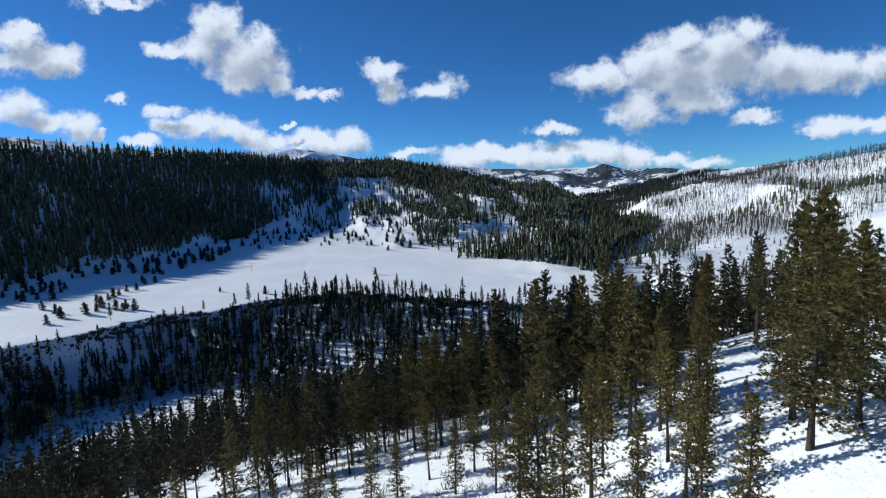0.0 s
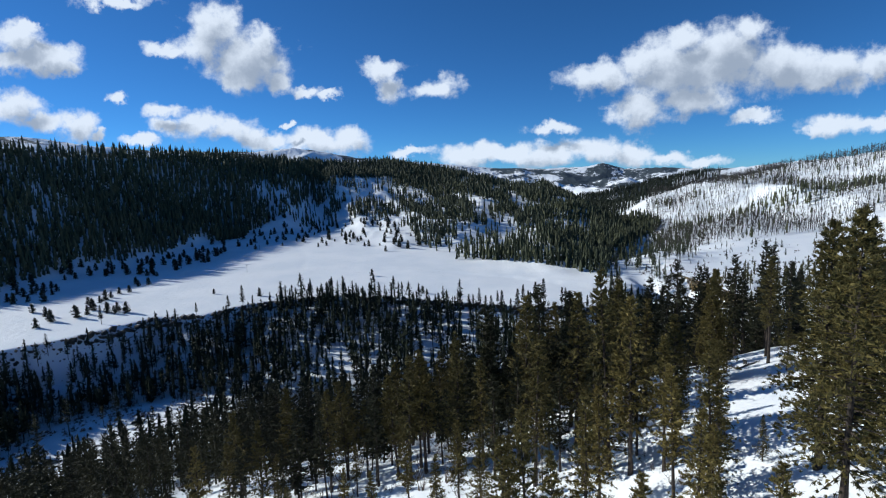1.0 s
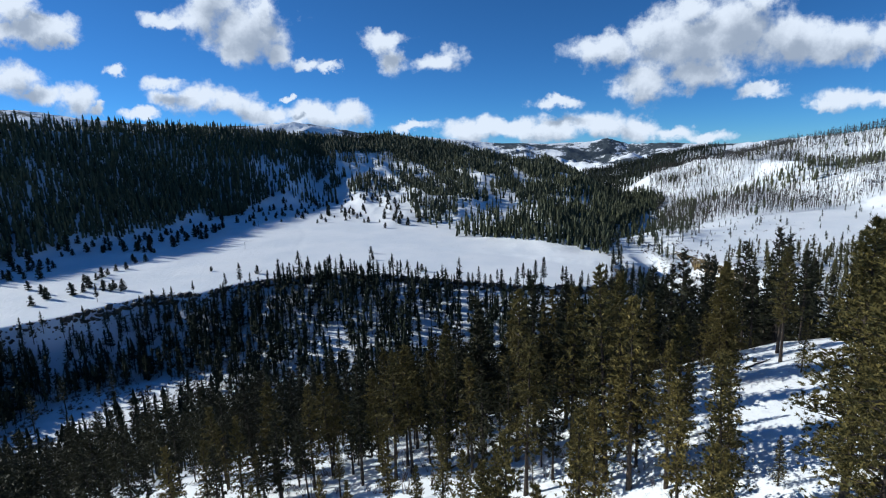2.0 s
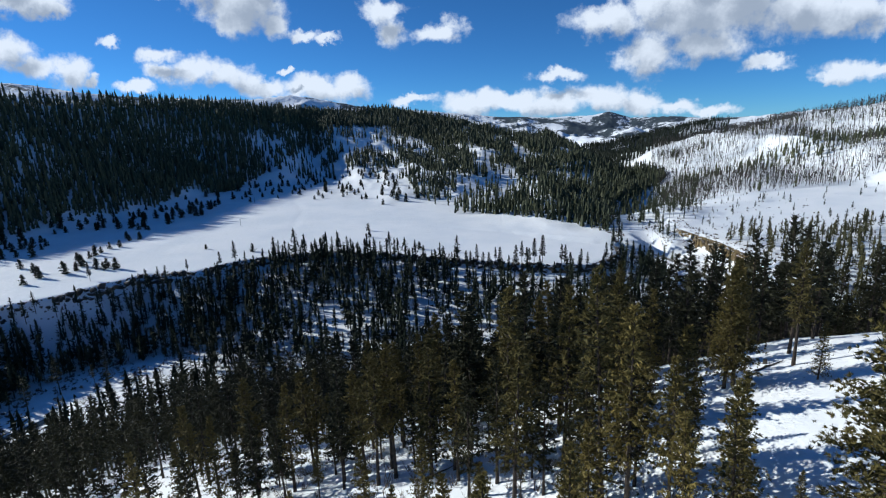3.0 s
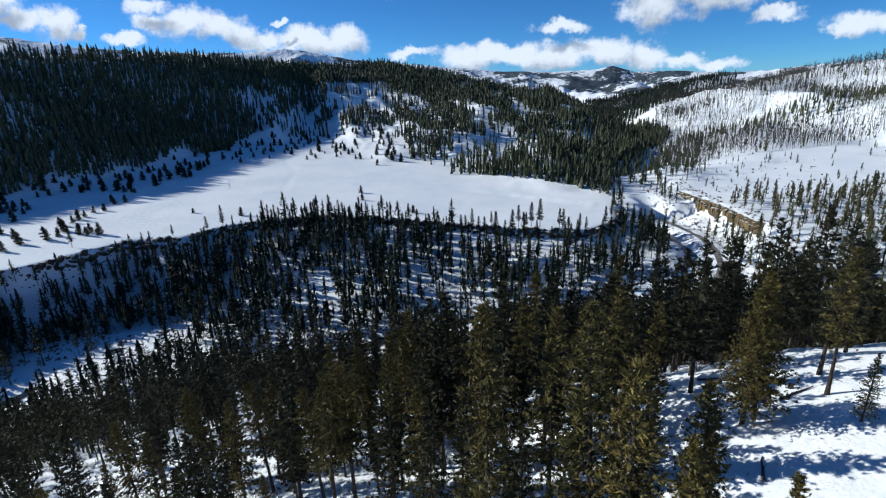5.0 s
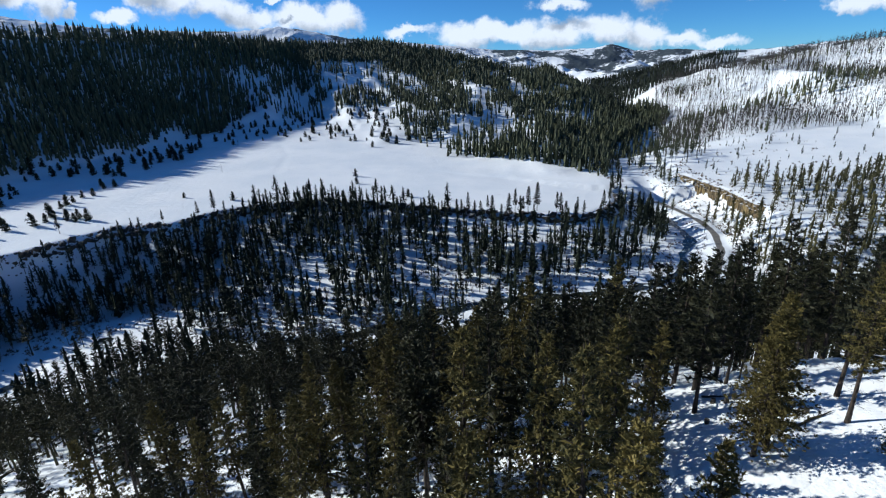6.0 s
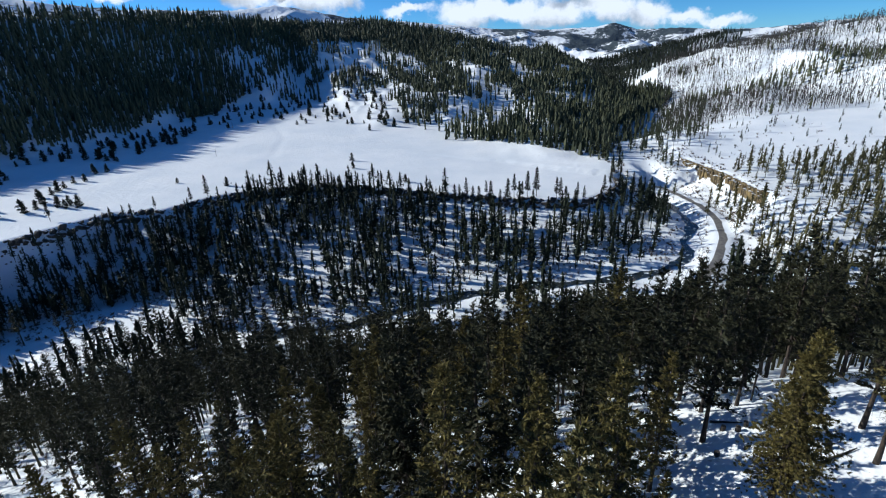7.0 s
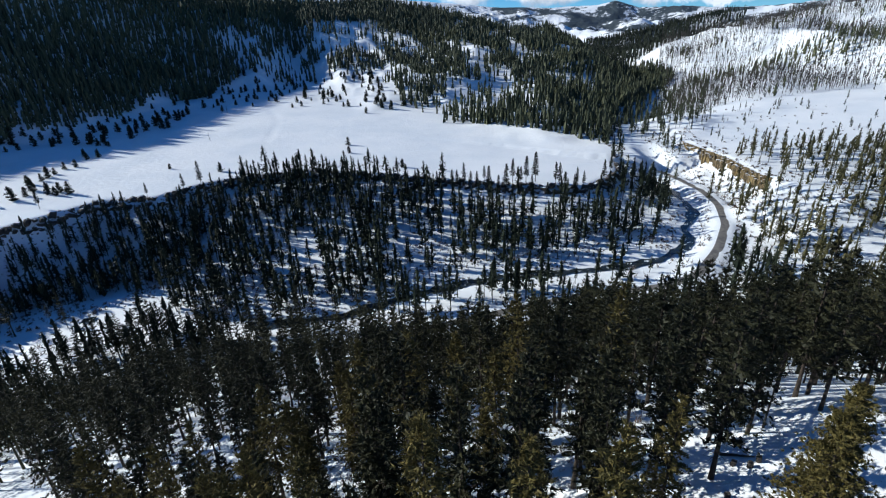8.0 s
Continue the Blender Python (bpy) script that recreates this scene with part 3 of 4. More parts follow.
def scatter(x0, x1, y0, y1, gap, seed, jitter=0.42):
    r = np.random.default_rng(seed)
    X, Y = np.meshgrid(np.arange(x0, x1, gap), np.arange(y0, y1, gap))
    X, Y = X.ravel() + r.uniform(-jitter, jitter, X.size) * gap, Y.ravel() + r.uniform(-jitter, jitter, X.size) * gap
    return X, Y, r.random(X.size), r


def put(model, x, y, tall, turn, lean=(0.0, 0.0)):
    s = tall / model["tall"]
    m = pose(x, y, float(land(x, y)) - 0.15, lean[0], lean[1], turn) @ Matrix.Scale(s, 4)
    c = copy_thing(model, m)
    c.scale = (s, s, s)
    return c


NEAR_LABEL = "tall ponderosa pine with bare lower trunk standing in snow"
near_models = [tree_maker("pine_tree", 11 + k, 22, (0.28, 0.2, 0.36, 0.1, 0.25)[k], (3.4, 3.7, 2.9, 3.9, 3.1)[k], (96, 102, 88, 110, 96)[k], 11, 9, 0.43, NEEDLES,
                          NEAR_LABEL, "pines on the near hillside", (0.8, 0.9, 0.72, 1.0, 0.78)[k], 8, 0.25, True) for k in range(5)]
near_models.append(tree_maker("pine_tree", 17, 22, 0.14, 4.5, 150, 18, 11, 0.38, NEEDLES, "large bushy ponderosa pine with olive needles beside the clearing",
                               "pines on the near hillside", 0.85, 8, 0.24, True))
# hillside pines with the wood's shade put into their needle colour
slope_models = [tree_maker("pine_tree", 31 + k, 22, (0.28, 0.2, 0.35, 0.24)[k], (3.4, 3.6, 3.0, 2.9)[k], (70, 74, 64, 66)[k], 8, 5, 0.66, NEEDLES_SHADED,
                           "pine on the wooded snowy hillside, its needles darkened for shade", "pines on the near hillside", (0.8, 0.88, 0.7, 0.75)[k], 6, 0.24) for k in range(4)]
young_models = [tree_maker("young_pine", 51 + k, 6, 0.03, 1.8, 34, 4, 5, 1.0, NEEDLES_COOL_SHADE, "small bushy young pine on the open snowfield", "young pines on the mesa", 0.8, 5) for k in range(3)]
rim_models = [tree_maker("pine_tree", 61 + k, 24, (0.25, 0.15, 0.3)[k], (3.2, 3.5, 2.8)[k], (70, 76, 64)[k], 5, 7, 1.0, NEEDLES_COOL_SHADE,
                         "dark pine rising along the mesa's basalt rim", "pines along the rim", 0.75, 5) for k in range(3)]

# pines whose tops were made out one by one: x, y, height of the top
STANDING = [(13.8, 80.6, 114.0), (20.9, 77.5, 115.0), (27.0, 75.8, 117.0), (17.2, 85.5, 114.6), (21.8, 84.5, 113.4),
            (23.6, 63.1, 117.6), (28.6, 85.0, 111.9), (9.4, 90.0, 107.4), (10.6, 102.0, 106.0), (-11.6, 92.3, 99.4), (-3.4, 91.2, 100.3),
            (3.8, 88.9, 99.2), (31.5, 67.6, 108.2), (30.5, 57.0, 114.0), (49.7, 74.8, 110.6), (-22.0, 128.7, 87.5), (-28.0, 106.6, 90.2),
            (26.4, 60.4, 113.8), (27.4, 52.6, 115.7), (46.2, 110.4, 103.6), (62.5, 133.0, 98.4), (-25.0, 90.0, 92.0), (35.0, 49.0, 127.0),
            (32.5, 43.0, 128.5), (33.0, 53.5, 104.0), (44.0, 57.0, 124.5), (40.5, 50.5, 124.0), (38.0, 44.5, 125.5), (47.0, 51.0, 125.0),
            (22.0, 44.5, 113.0), (25.0, 47.5, 110.0), (11.0, 46.5, 109.0), (7.0, 50.5, 108.0), (15.5, 53.0, 111.0), (18.5, 58.5, 109.0),
            (22.0, 35.0, 114.0), (20.5, 38.5, 111.0), (16.0, 41.0, 110.0), (9.0, 50.0, 111.0),
            (41.1, 89.4, 117.0), (44.1, 95.6, 112.5), (48.0, 95.4, 111.0), (51.1, 80.9, 118.5), (54.0, 86.0, 119.5), (61.0, 91.2, 115.7),
            (25.2, 97.9, 109.6), (23.7, 91.2, 111.7), (9.4, 91.6, 110.2), (22.1, 66.4, 120.3), (5.2, 101.5, 97.3), (31.1, 77.2, 106.1),
            (-13.0, 71.0, 93.0), (-21.0, 72.0, 90.0), (-8.5, 68.0, 94.5), (0.0, 66.0, 97.5), (5.5, 63.0, 101.0), (-17.0, 66.0, 90.5), (-4.0, 73.0, 97.0),
            (-28.0, 71.0, 86.5), (3.0, 71.0, 99.5), (-24.5, 77.0, 88.0), (36.0, 90.0, 111.5), (33.0, 97.0, 110.0), (37.5, 101.0, 109.0), (57.0, 97.5, 113.0), (66.0, 98.0, 114.0), (33.5, 84.0, 112.0), (29.5, 88.0, 113.0), (38.5, 95.0, 113.0), (44.5, 101.5, 112.0), (50.0, 101.0, 113.5), (29.0, 93.0, 111.0)]
taken = []
r = np.random.default_rng(5)
for k, (tx, ty, tz) in enumerate(STANDING):
    g = float(land(tx, ty))
    tall = max(5.0, tz - g)
    # past the brow, the models with darkened needles imitate the shaded wood
    put(slope_models[k % 4] if ty > 84 and tall > 12 else near_models[5 if tz > 122 else 3 if tall < 12 else k % 5], tx, ty, tall, r.uniform(0, 360), (r.normal(0, 1.0), r.normal(0, 1.0)))
    taken.append((tx, ty))


# a broad pine on two leaning stems at the clearing's edge
put(near_models[5], 41.3, 79.0, 16.5, 40, (2, -5))
put(near_models[5], 42.7, 79.4, 17.5, 200, (-2, 7))


def clearing(x, y):
    """The open snow on the near brow."""
    return (x > 30 + 0.12 * (y - 60)) & (y < 98 - 0.25 * (x - 40)) & (y > -5)


# the rest of the wood on the near hillside
X, Y, U, r = scatter(-196, 215, 46, 300, 6.5, 21)
G = land(X, Y)
kd, _ = along(X, Y, ROADLINE)
rd, bank = along(X, Y, RIVER)
keep = ~clearing(X, Y) & (kd > 13) & (rd > 9) & (bank < 0) & ((G > 12) | (X < -20)) & (X > -185 + 0.5 * (Y - 215))
keep &= Y > np.clip(np.where(U < 0.6, 74, 86) - 1.1 * np.maximum(X, 0), 50, 88)
keep &= (Y < np.where(X > 55, 248, 276)) & (U < np.where(Y < 100, 0.93, np.where(X > 0, 1.0, 0.95)) * np.clip(1.15 - np.maximum(Y - 190, 0) / 140, np.where(X < -20, 0.95, 0.5), 1))
for tx, ty in taken:
    keep &= np.hypot(X - tx, Y - ty) > 3.6
keep &= (X > -15) | (r.random(X.size) < 0.74)
rows = [(x, y) for x, y in zip(X[keep], Y[keep])]
rows.sort(key=lambda p: math.hypot(p[0] - 10, p[1] - 40))
NEAR_COUNT, THING_COUNT = 40, 235
for k, (x, y) in enumerate(rows[:THING_COUNT]):
    # beyond the nearest trees, shade comes from the darker needle colour
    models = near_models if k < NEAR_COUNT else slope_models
    tall = r.uniform(15, 23) if y < 110 else r.uniform(17, 25)
    if r.random() < 0.12:
        tall *= 0.5
    put(models[int(r.integers(4))], x, y, tall, r.uniform(0, 360), (r.normal(0, 1.4), r.normal(0, 1.4)))
wood_rest = rows[THING_COUNT:]

# slim pines crowding between the taller ones on the brow
standing_at = np.array(taken + rows[:THING_COUNT])
X, Y, U, r = scatter(-32, 36, 60, 108, 5.6, 23)
for x, y in zip(X, Y):
    if np.min(np.hypot(standing_at[:, 0] - x, standing_at[:, 1] - y)) > 2.7 and not clearing(x + 2, y) and y > 84 - 1.1 * max(x, 0):
        put(slope_models[int(r.integers(2, 4))], x, y, r.uniform(11, 18), r.uniform(0, 360), (r.normal(0, 1.6), r.normal(0, 1.6)))


def forest(name, xs, ys, models, low, high, mat, label, seed, category="woods"):
    """A whole wood as one mesh: every tree a turned and scaled copy of one of the models."""
    r = np.random.default_rng(seed)
    xs, ys = np.asarray(xs, float), np.asarray(ys, float)
    zs = land(xs, ys) - 0.3
    verts, tris, n = [], [], 0
    pick = r.integers(len(models), size=len(xs))
    for k, (v, t) in enumerate(models):
        who = np.where(pick == k)[0]
        if not len(who):
            continue
        a = r.uniform(0, 6.283, len(who))
        s = r.uniform(low, high, len(who)) * np.where(r.random(len(who)) < 0.15, 0.6, 1)
        wide = s * r.uniform(0.8, 1.2, len(who))
        c, sn = np.cos(a)[:, None] * wide[:, None], np.sin(a)[:, None] * wide[:, None]
        p = np.stack([v[None, :, 0] * c - v[None, :, 1] * sn + xs[who][:, None], v[None, :, 0] * sn + v[None, :, 1] * c + ys[who][:, None],
                      v[None, :, 2] * s[:, None] + zs[who][:, None]], -1)
        verts.append(p.reshape(-1, 3))
        tris.append((t[None] + (np.arange(len(who)) * len(v))[:, None, None] + n).reshape(-1, 3))
        n += len(who) * len(v)
    ob = new(name, fast_mesh(name, np.concatenate(verts), np.concatenate(tris), [mat]))
    return tagged(ob, label, category, kind="stuff")


MID = [fir(100 + k, 1.0, (0.15, 0.13, 0.17, 0.12, 0.145)[k], 5, 4, 95, (0.18, 0.3, 0.10, 0.36, 0.24)[k]) for k in range(5)]
SMALL = [fir(120 + k, 1.0, (0.165, 0.14, 0.185, 0.13, 0.155)[k], (4, 5, 4, 5, 4)[k], 4, 0, 0.05) for k in range(5)]
BARE = [stick(1.0, 140 + k, 0.026) for k in range(4)]


def wood_pine(seed, bare, radius, limbs, shape):
    """A whole slender pine of unit height as one piece: stem, a few limbs and sprays of needles."""
    stem, branches, needles = pine(seed, 22.0, bare, radius, limbs, 5, 4, 0.9, shape, 4, 0.25, 0.28)
    v, t = merge([stem, (branches[0], branches[1][::2]), needles])
    return v / 22.0, t


PINES = [wood_pine(160 + k, (0.3, 0.22, 0.42, 0.15, 0.36)[k], (2.9, 3.2, 2.5, 3.4, 2.7)[k], (36, 40, 32, 42, 34)[k], (0.75, 0.85, 0.65, 0.95, 0.7)[k]) for k in range(5)]

if wood_rest:
    wx, wy = np.array(wood_rest).T
    wx, wy = np.concatenate([wx, [-228, -214, -203, -263, -230, -277]]), np.concatenate([wy, [290, 300, 297, 313, 269, 309]])
    # needle colour carries the shade on this side of the canyon
    forest("wood_patch", wx, wy, PINES, 20, 28, NEEDLES_SHADED, "dense pine wood on the canyon side, coloured dark for shade", 3)

# the slope under the mesa, its shade put into the needle colour
X, Y, U, r = scatter(-420, 230, 200, 560, 7.3, 41)
d = inside(X, Y, MESA)
rd, _ = along(X, Y, RIVER)
kd, _ = along(X, Y, ROADLINE)
clump = fractal(X / 38, Y / 38, 3)
slope = (d < 1.5) & (d > -175) & (rd > np.where(X < -150, 28, np.where(X < -10, 7, 13))) & (kd > 10) & (X < 190)
dens = np.where(X < -110, 0.95, np.where(d > -95, 0.95, 0.85)) * np.clip((clump - 0.27) * 5, np.where(X < -100, 0.85, 0.4), 1) * np.where((X < -150) & (d > -24), 1.0, 1)
dens = np.where((X > 118) & (Y > 395), dens * 0.3, dens)
dens = np.where(np.hypot((X - 172) / 15, (Y - 428) / 42) < 1, 1.0, dens)
keep = slope & (U < dens)
low_rim = keep & (X < -150) & (d > -26) & (d < -4)
keep &= ~((X < -150) & (d > -26))
forest("wood_patch", X[low_rim], Y[low_rim], MID, 13, 20, NEEDLES_COOL_SHADE, "pines huddled under the mesa's rimrock, coloured dark for shade", 6)
near_rim = keep & (d > -14)
rim_rows = list(zip(X[near_rim], Y[near_rim]))
for x, y in rim_rows[:34]:
    put(rim_models[int(r.integers(3))], x, y, r.uniform(11, 21), r.uniform(0, 360), (r.normal(0, 1), r.normal(0, 1)))
sx, sy = X[keep & ~near_rim], Y[keep & ~near_rim]
if len(rim_rows) > 34:
    sx, sy = np.concatenate([sx, [p[0] for p in rim_rows[34:]]]), np.concatenate([sy, [p[1] for p in rim_rows[34:]]])
forest("wood_patch", sx, sy, MID, 18, 28, NEEDLES_COOL_SHADE, "pines on the slope under the mesa, coloured dark for shade", 5)

# the steep bank over the snowy flat, its pines coloured as if shaded
X, Y, U, r = scatter(-370, -140, 225, 420, 7.2, 42)
d = inside(X, Y, MESA)
rd, bank = along(X, Y, RIVER)
keep = (d < -10) & (d > -75) & (rd > 24) & (bank > 0) & (U < 0.72)
forest("wood_patch", X[keep], Y[keep], MID, 14, 23, NEEDLES_COOL_SHADE, "pines on the steep bank above the snowy flat, coloured dark for shade", 8)

# the wooded hill behind the mesa
X, Y, U, r = scatter(-1000, 420, 400, 1700, 6.0, 43)
h, t = hill(X, Y, LEFT_CREST, 22.0, 1.25, 4.5)
clump = fractal(X / 60 + 9, Y / 60, 4)
draw = ridged(X / 130 + 0.25 * Y / 130, Y / 420 + 2.0, 3)
open_mid = step((X + 0.40 * Y) / 60) * step((0.17 * Y - X) / 70) * step((0.84 - t) / 0.12)
edge = inside(X, Y, WOODLAND) + 26 * (clump - 0.5)
prob = np.where(edge > 0, 1.0, 0.0)
prob = prob * (1 - open_mid * np.where(draw > 0.74, 0.45, np.clip((0.74 - clump) * 9, 0.5, 0.76 + 0.18 * step((X + 0.30 * Y) / 60))))
prob = np.where((X > 20) & (fractal(X / 33 + 4, Y / 33, 3) < 0.5), prob * 0.12, prob)
prob = np.where((edge < 40) & (edge > 0), np.maximum(prob, 0.9 * step((X + 0.02 * Y - 5 + 60 * (clump - 0.5)) / 70)), prob)
behind, flank = along(X, Y, LEFT_CREST)
keep = (U < prob) & ((flank < 0) | (behind < 60) | (X > -60))
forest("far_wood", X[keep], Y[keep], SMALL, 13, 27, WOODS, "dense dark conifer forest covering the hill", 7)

# the burnt hill behind the bench: standing dead trees, some living ones
X, Y, U, r = scatter(260, 1150, 640, 1330, 6.8, 45)
h, t = hill(X, Y, RIGHT_CREST, 20.0, 1.0)
clump = fractal(X / 75, Y / 75 + 4, 4)
rd, _ = along(X, Y, RIVER)
on_hill = (Y > 668 + 12 * (clump - 0.5)) & (X > 0.40 * Y) & (rd > 22)
keep = on_hill & (U < np.clip((clump - 0.22) * 4.2, 0.3, 0.97))
belt, _ = along(X, Y, [(440, 890), (530, 850), (600, 800), (680, 790), (760, 720)])
alive = keep & (r.random(X.size) < np.where(belt < 30 + 40 * (clump - 0.5), 0.7, 0.07))
forest("burnt_wood", X[keep & ~alive], Y[keep & ~alive], BARE, 11, 20, CHAR, "thin charred standing dead trees on the snowy hill", 9)
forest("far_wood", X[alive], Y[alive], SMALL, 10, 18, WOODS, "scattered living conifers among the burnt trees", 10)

# the dark ridge beyond the notch, a shaded face painted by its needle colour
X, Y, U, r = scatter(380, 1500, 1250, 2050, 8.6, 47)
h, t = hill(X, Y, DARK_CREST, 0.0, 1.0)
rd, _ = along(X, Y, RIVER)
keep = ((t > 0.03) | (Y < 1700)) & (U < 0.95 * (1 - step((X - 0.48 * Y) / 160)))
forest("far_wood", X[keep], Y[keep], SMALL, 14, 22, NEEDLES_COOL_SHADE, "conifers on the ridge beyond the valley, coloured dark for shade", 11)

# sunlit slope between the road and the bench, and the valley beyond the mesa's point
X, Y, U, r = scatter(150, 560, 250, 900, 9.0, 49)
d, dm = inside(X, Y, BENCH), inside(X, Y, MESA)
kd, _ = along(X, Y, ROADLINE)
rd, _ = along(X, Y, RIVER)
clump = fractal(X / 30, Y / 30 + 2, 3)
south = ((d < 45) & (Y < 440) & (X > 205)) | ((X > 256) & (Y < 470 - 0.05 * (X - 250)) & (d > -60))
draw = (Y > 475) & (dm < -2) & (d < -6) & (Y < 900)
lip = ((np.abs(d + 8) < 28) & (Y > 330) & (Y < 640)) | ((dm < -6) & (d < 0) & (Y > 440) & (Y < 560) & (X > 176))
prob = np.where(south, 0.95 * np.clip((clump - 0.26) * 4, 0.25, 1), 0) + np.where(draw, np.where(Y > 540, 0.55, 0.4), 0) + np.where(lip, np.where(clump > 0.47, 0.75, 0.2), 0)
cliff_d, _ = along(X, Y, CLIFF)
keep = (U < prob) & ((kd > 6) | (Y > 535)) & (rd > np.where(Y > 535, 3, 6)) & ~((cliff_d < 7) & (X < 256) & (Y < 545))
forest("wood_patch", X[keep & south], Y[keep & south], MID, 13, 23, NEEDLES_OLIVE, "sunlit olive pines on the snowy slope above the road", 13)
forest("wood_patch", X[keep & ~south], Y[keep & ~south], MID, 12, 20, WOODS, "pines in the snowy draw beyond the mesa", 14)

# the floor of the valley that runs on between the hills
X, Y, U, r = scatter(200, 640, 600, 1350, 8.0, 53)
rd, side_of = along(X, Y, RIVER)
keep = (rd < np.where(side_of > 0, 75, 26)) & (rd > 3) & (U < np.where(side_of > 0, 0.5, 0.2)) & (inside(X, Y, BENCH) < -4)
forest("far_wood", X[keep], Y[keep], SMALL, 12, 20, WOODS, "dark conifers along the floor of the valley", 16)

# open bench: a few trees
X, Y, U, r = scatter(250, 900, 330, 900, 11.0, 51)
d = inside(X, Y, BENCH)
clump = fractal(X / 55, Y / 55 + 8, 3)
keep = (d > 10) & (land(X, Y) < 62) & (U < np.where(clump > 0.56, 0.5, 0.045))
forest("wood_patch", X[keep], Y[keep], MID, 4, 11, NEEDLES_COOL_SHADE, "scattered small pines on the open snowy bench", 15)

# young pines on the open mesa
YOUNG = [(-397, 478), (-383, 490), (-347, 416), (-328, 406), (-313, 392), (-312, 376), (-300, 402), (-301, 423), (-316, 439), (-311, 447), (-312, 456), (-313, 465), (-315, 480),
         (-309, 486), (-297, 411), (-284, 416), (-276, 413), (-277, 419), (-268, 416), (-315, 511), (-323, 520), (-308, 517), (-322, 557), (-223, 479), (-176, 471), (-82, 485)]
YOUNG_BACK = [(-76, 528), (-82, 558), (-22, 480), (12, 470), (-278, 785), (-251, 775), (-280, 741), (-244, 846), (-193, 765), (-183, 775), (-155, 790), (-152, 806), (-136, 817),
              (-99, 765), (-79, 790), (-85, 719), (-179, 817), (-54, 806), (-371, 670), (-303, 641)]
r = np.random.default_rng(77)
for k, (x, y) in enumerate(YOUNG + YOUNG_BACK):
    tall = r.uniform(6.0, 10.5) if k < 20 else r.uniform(4.2, 8.0)
    put(young_models[int(r.integers(3))], x, y, tall, r.uniform(0, 360))
X, Y, U, r = scatter(-440, 30, 430, 1010, 13.0, 79)
rim_far, in_wood = inside(X, Y, MESA), inside(X, Y, WOODLAND)
fringe = (rim_far > 25) & (in_wood < 4) & ((in_wood > -75 - 25 * fractal(X / 40, Y / 40 + 5, 2)) | (Y > 800))
keep = fringe & (U < np.where(Y > 740, 0.26, np.where(X < -300, 0.5, 0.0)))
for x, y in list(zip(X[keep], Y[keep]))[:190]:
    put(young_models[int(r.integers(3))], x, y, r.uniform(5.0, 12.0), r.uniform(0, 360))

# single pines standing out on the rim
for x, y, tall in ((-268, 385, 15), (-186, 425, 13), (-180, 441, 18), (-205, 408, 11), (-96, 477, 12), (86, 437, 24), (78, 433, 22), (104, 432, 17), (118, 433, 13), (68, 436, 19)):
    put(rim_models[int(r.integers(3))], x, y, tall, r.uniform(0, 360))


# ---------------------------------------------------------------- rock
def block_mesh(name, seed, size, mat, points=11, tops=False):
    """An angular lump of rock: the hull of a few scattered points."""
    q = np.random.default_rng(seed)
    bm = bmesh.new()
    for k in range(points):
        p = q.uniform(-1, 1, 3)
        if tops:
            a = 2 * math.pi * (k % 6) / 6
            p = np.array([math.cos(a) * q.uniform(0.8, 1.1), math.sin(a) * q.uniform(0.8, 1.1), (1 if k >= 6 else -1) * q.uniform(0.88, 1.0)])
        bm.verts.new((p[0] * size[0], p[1] * size[1], p[2] * size[2]))
    bmesh.ops.convex_hull(bm, input=bm.verts)
    loose = [v for v in bm.verts if not v.link_faces]
    bmesh.ops.delete(bm, geom=loose, context="VERTS")
    me = bpy.data.meshes.new(name)
    bm.to_mesh(me)
    bm.free()
    me.materials.append(mat)
    return me


def lay(name, data, parent, x, y, z, scale, turns):
    ob = new(name, data)
    ob.parent = parent
    ob.matrix_basis = pose(x, y, z, *turns) @ Matrix.Diagonal((*scale, 1))
    return ob


def walkline(line, gap):
    """Points at even spacing along a line, with the outward side (to its right)."""
    out, left = [], 0.0
    for a, b in zip(line, line[1:]):
        a, b = Vector(a), Vector(b)
        length = (b - a).length
        d = (b - a) / length
        while left < length:
            p = a + d * left
            out.append((p.x, p.y, d.y, -d.x, math.degrees(math.atan2(d.y, d.x))))
            left += gap
        left -= length
    return out


rimrock = tagged(new("rimrock"), "broken dark basalt rimrock along the mesa's edge, dusted with snow", "rock", kind="structure")
rocks = [block_mesh("rock", 200 + k, (1.0, 0.8, 0.75), BASALT, 14) for k in range(8)]
r = np.random.default_rng(91)
for k, (x, y, ox, oy, ang) in enumerate(walkline(RIM[2:18], 2.05)):
    if k >= 300:
        break
    off = r.uniform(0.6, 4.2)
    px, py = x + ox * off, y + oy * off
    sz = r.uniform(1.6, 3.2)
    lay("rock", rocks[int(r.integers(8))], rimrock, px, py, float(land(px, py)) + 0.25 * sz, (sz * r.uniform(0.9, 1.6), sz, sz * r.uniform(0.9, 1.5)), (r.uniform(-12, 12), r.uniform(-12, 12), ang + r.normal(0, 25)))


def lump(me):
    """The corners and triangles of a rock, for the joined rubble."""
    me.calc_loop_triangles()
    return np.array([v.co for v in me.vertices]), np.array([t.vertices for t in me.loop_triangles])


rx, ry = [], []
for x, y, ox, oy, ang in walkline(RIM[1:18], 0.62):
    off = abs(r.normal(2.5, 3.2)) - 0.5
    rx.append(x + ox * off + r.normal(0, 0.8))
    ry.append(y + oy * off + r.normal(0, 0.8))
forest("rubble_patch", rx, ry, [lump(m) for m in rocks], 0.6, 2.0, BASALT, "dark basalt rubble strewn under the mesa's rim", 19, "rubble")

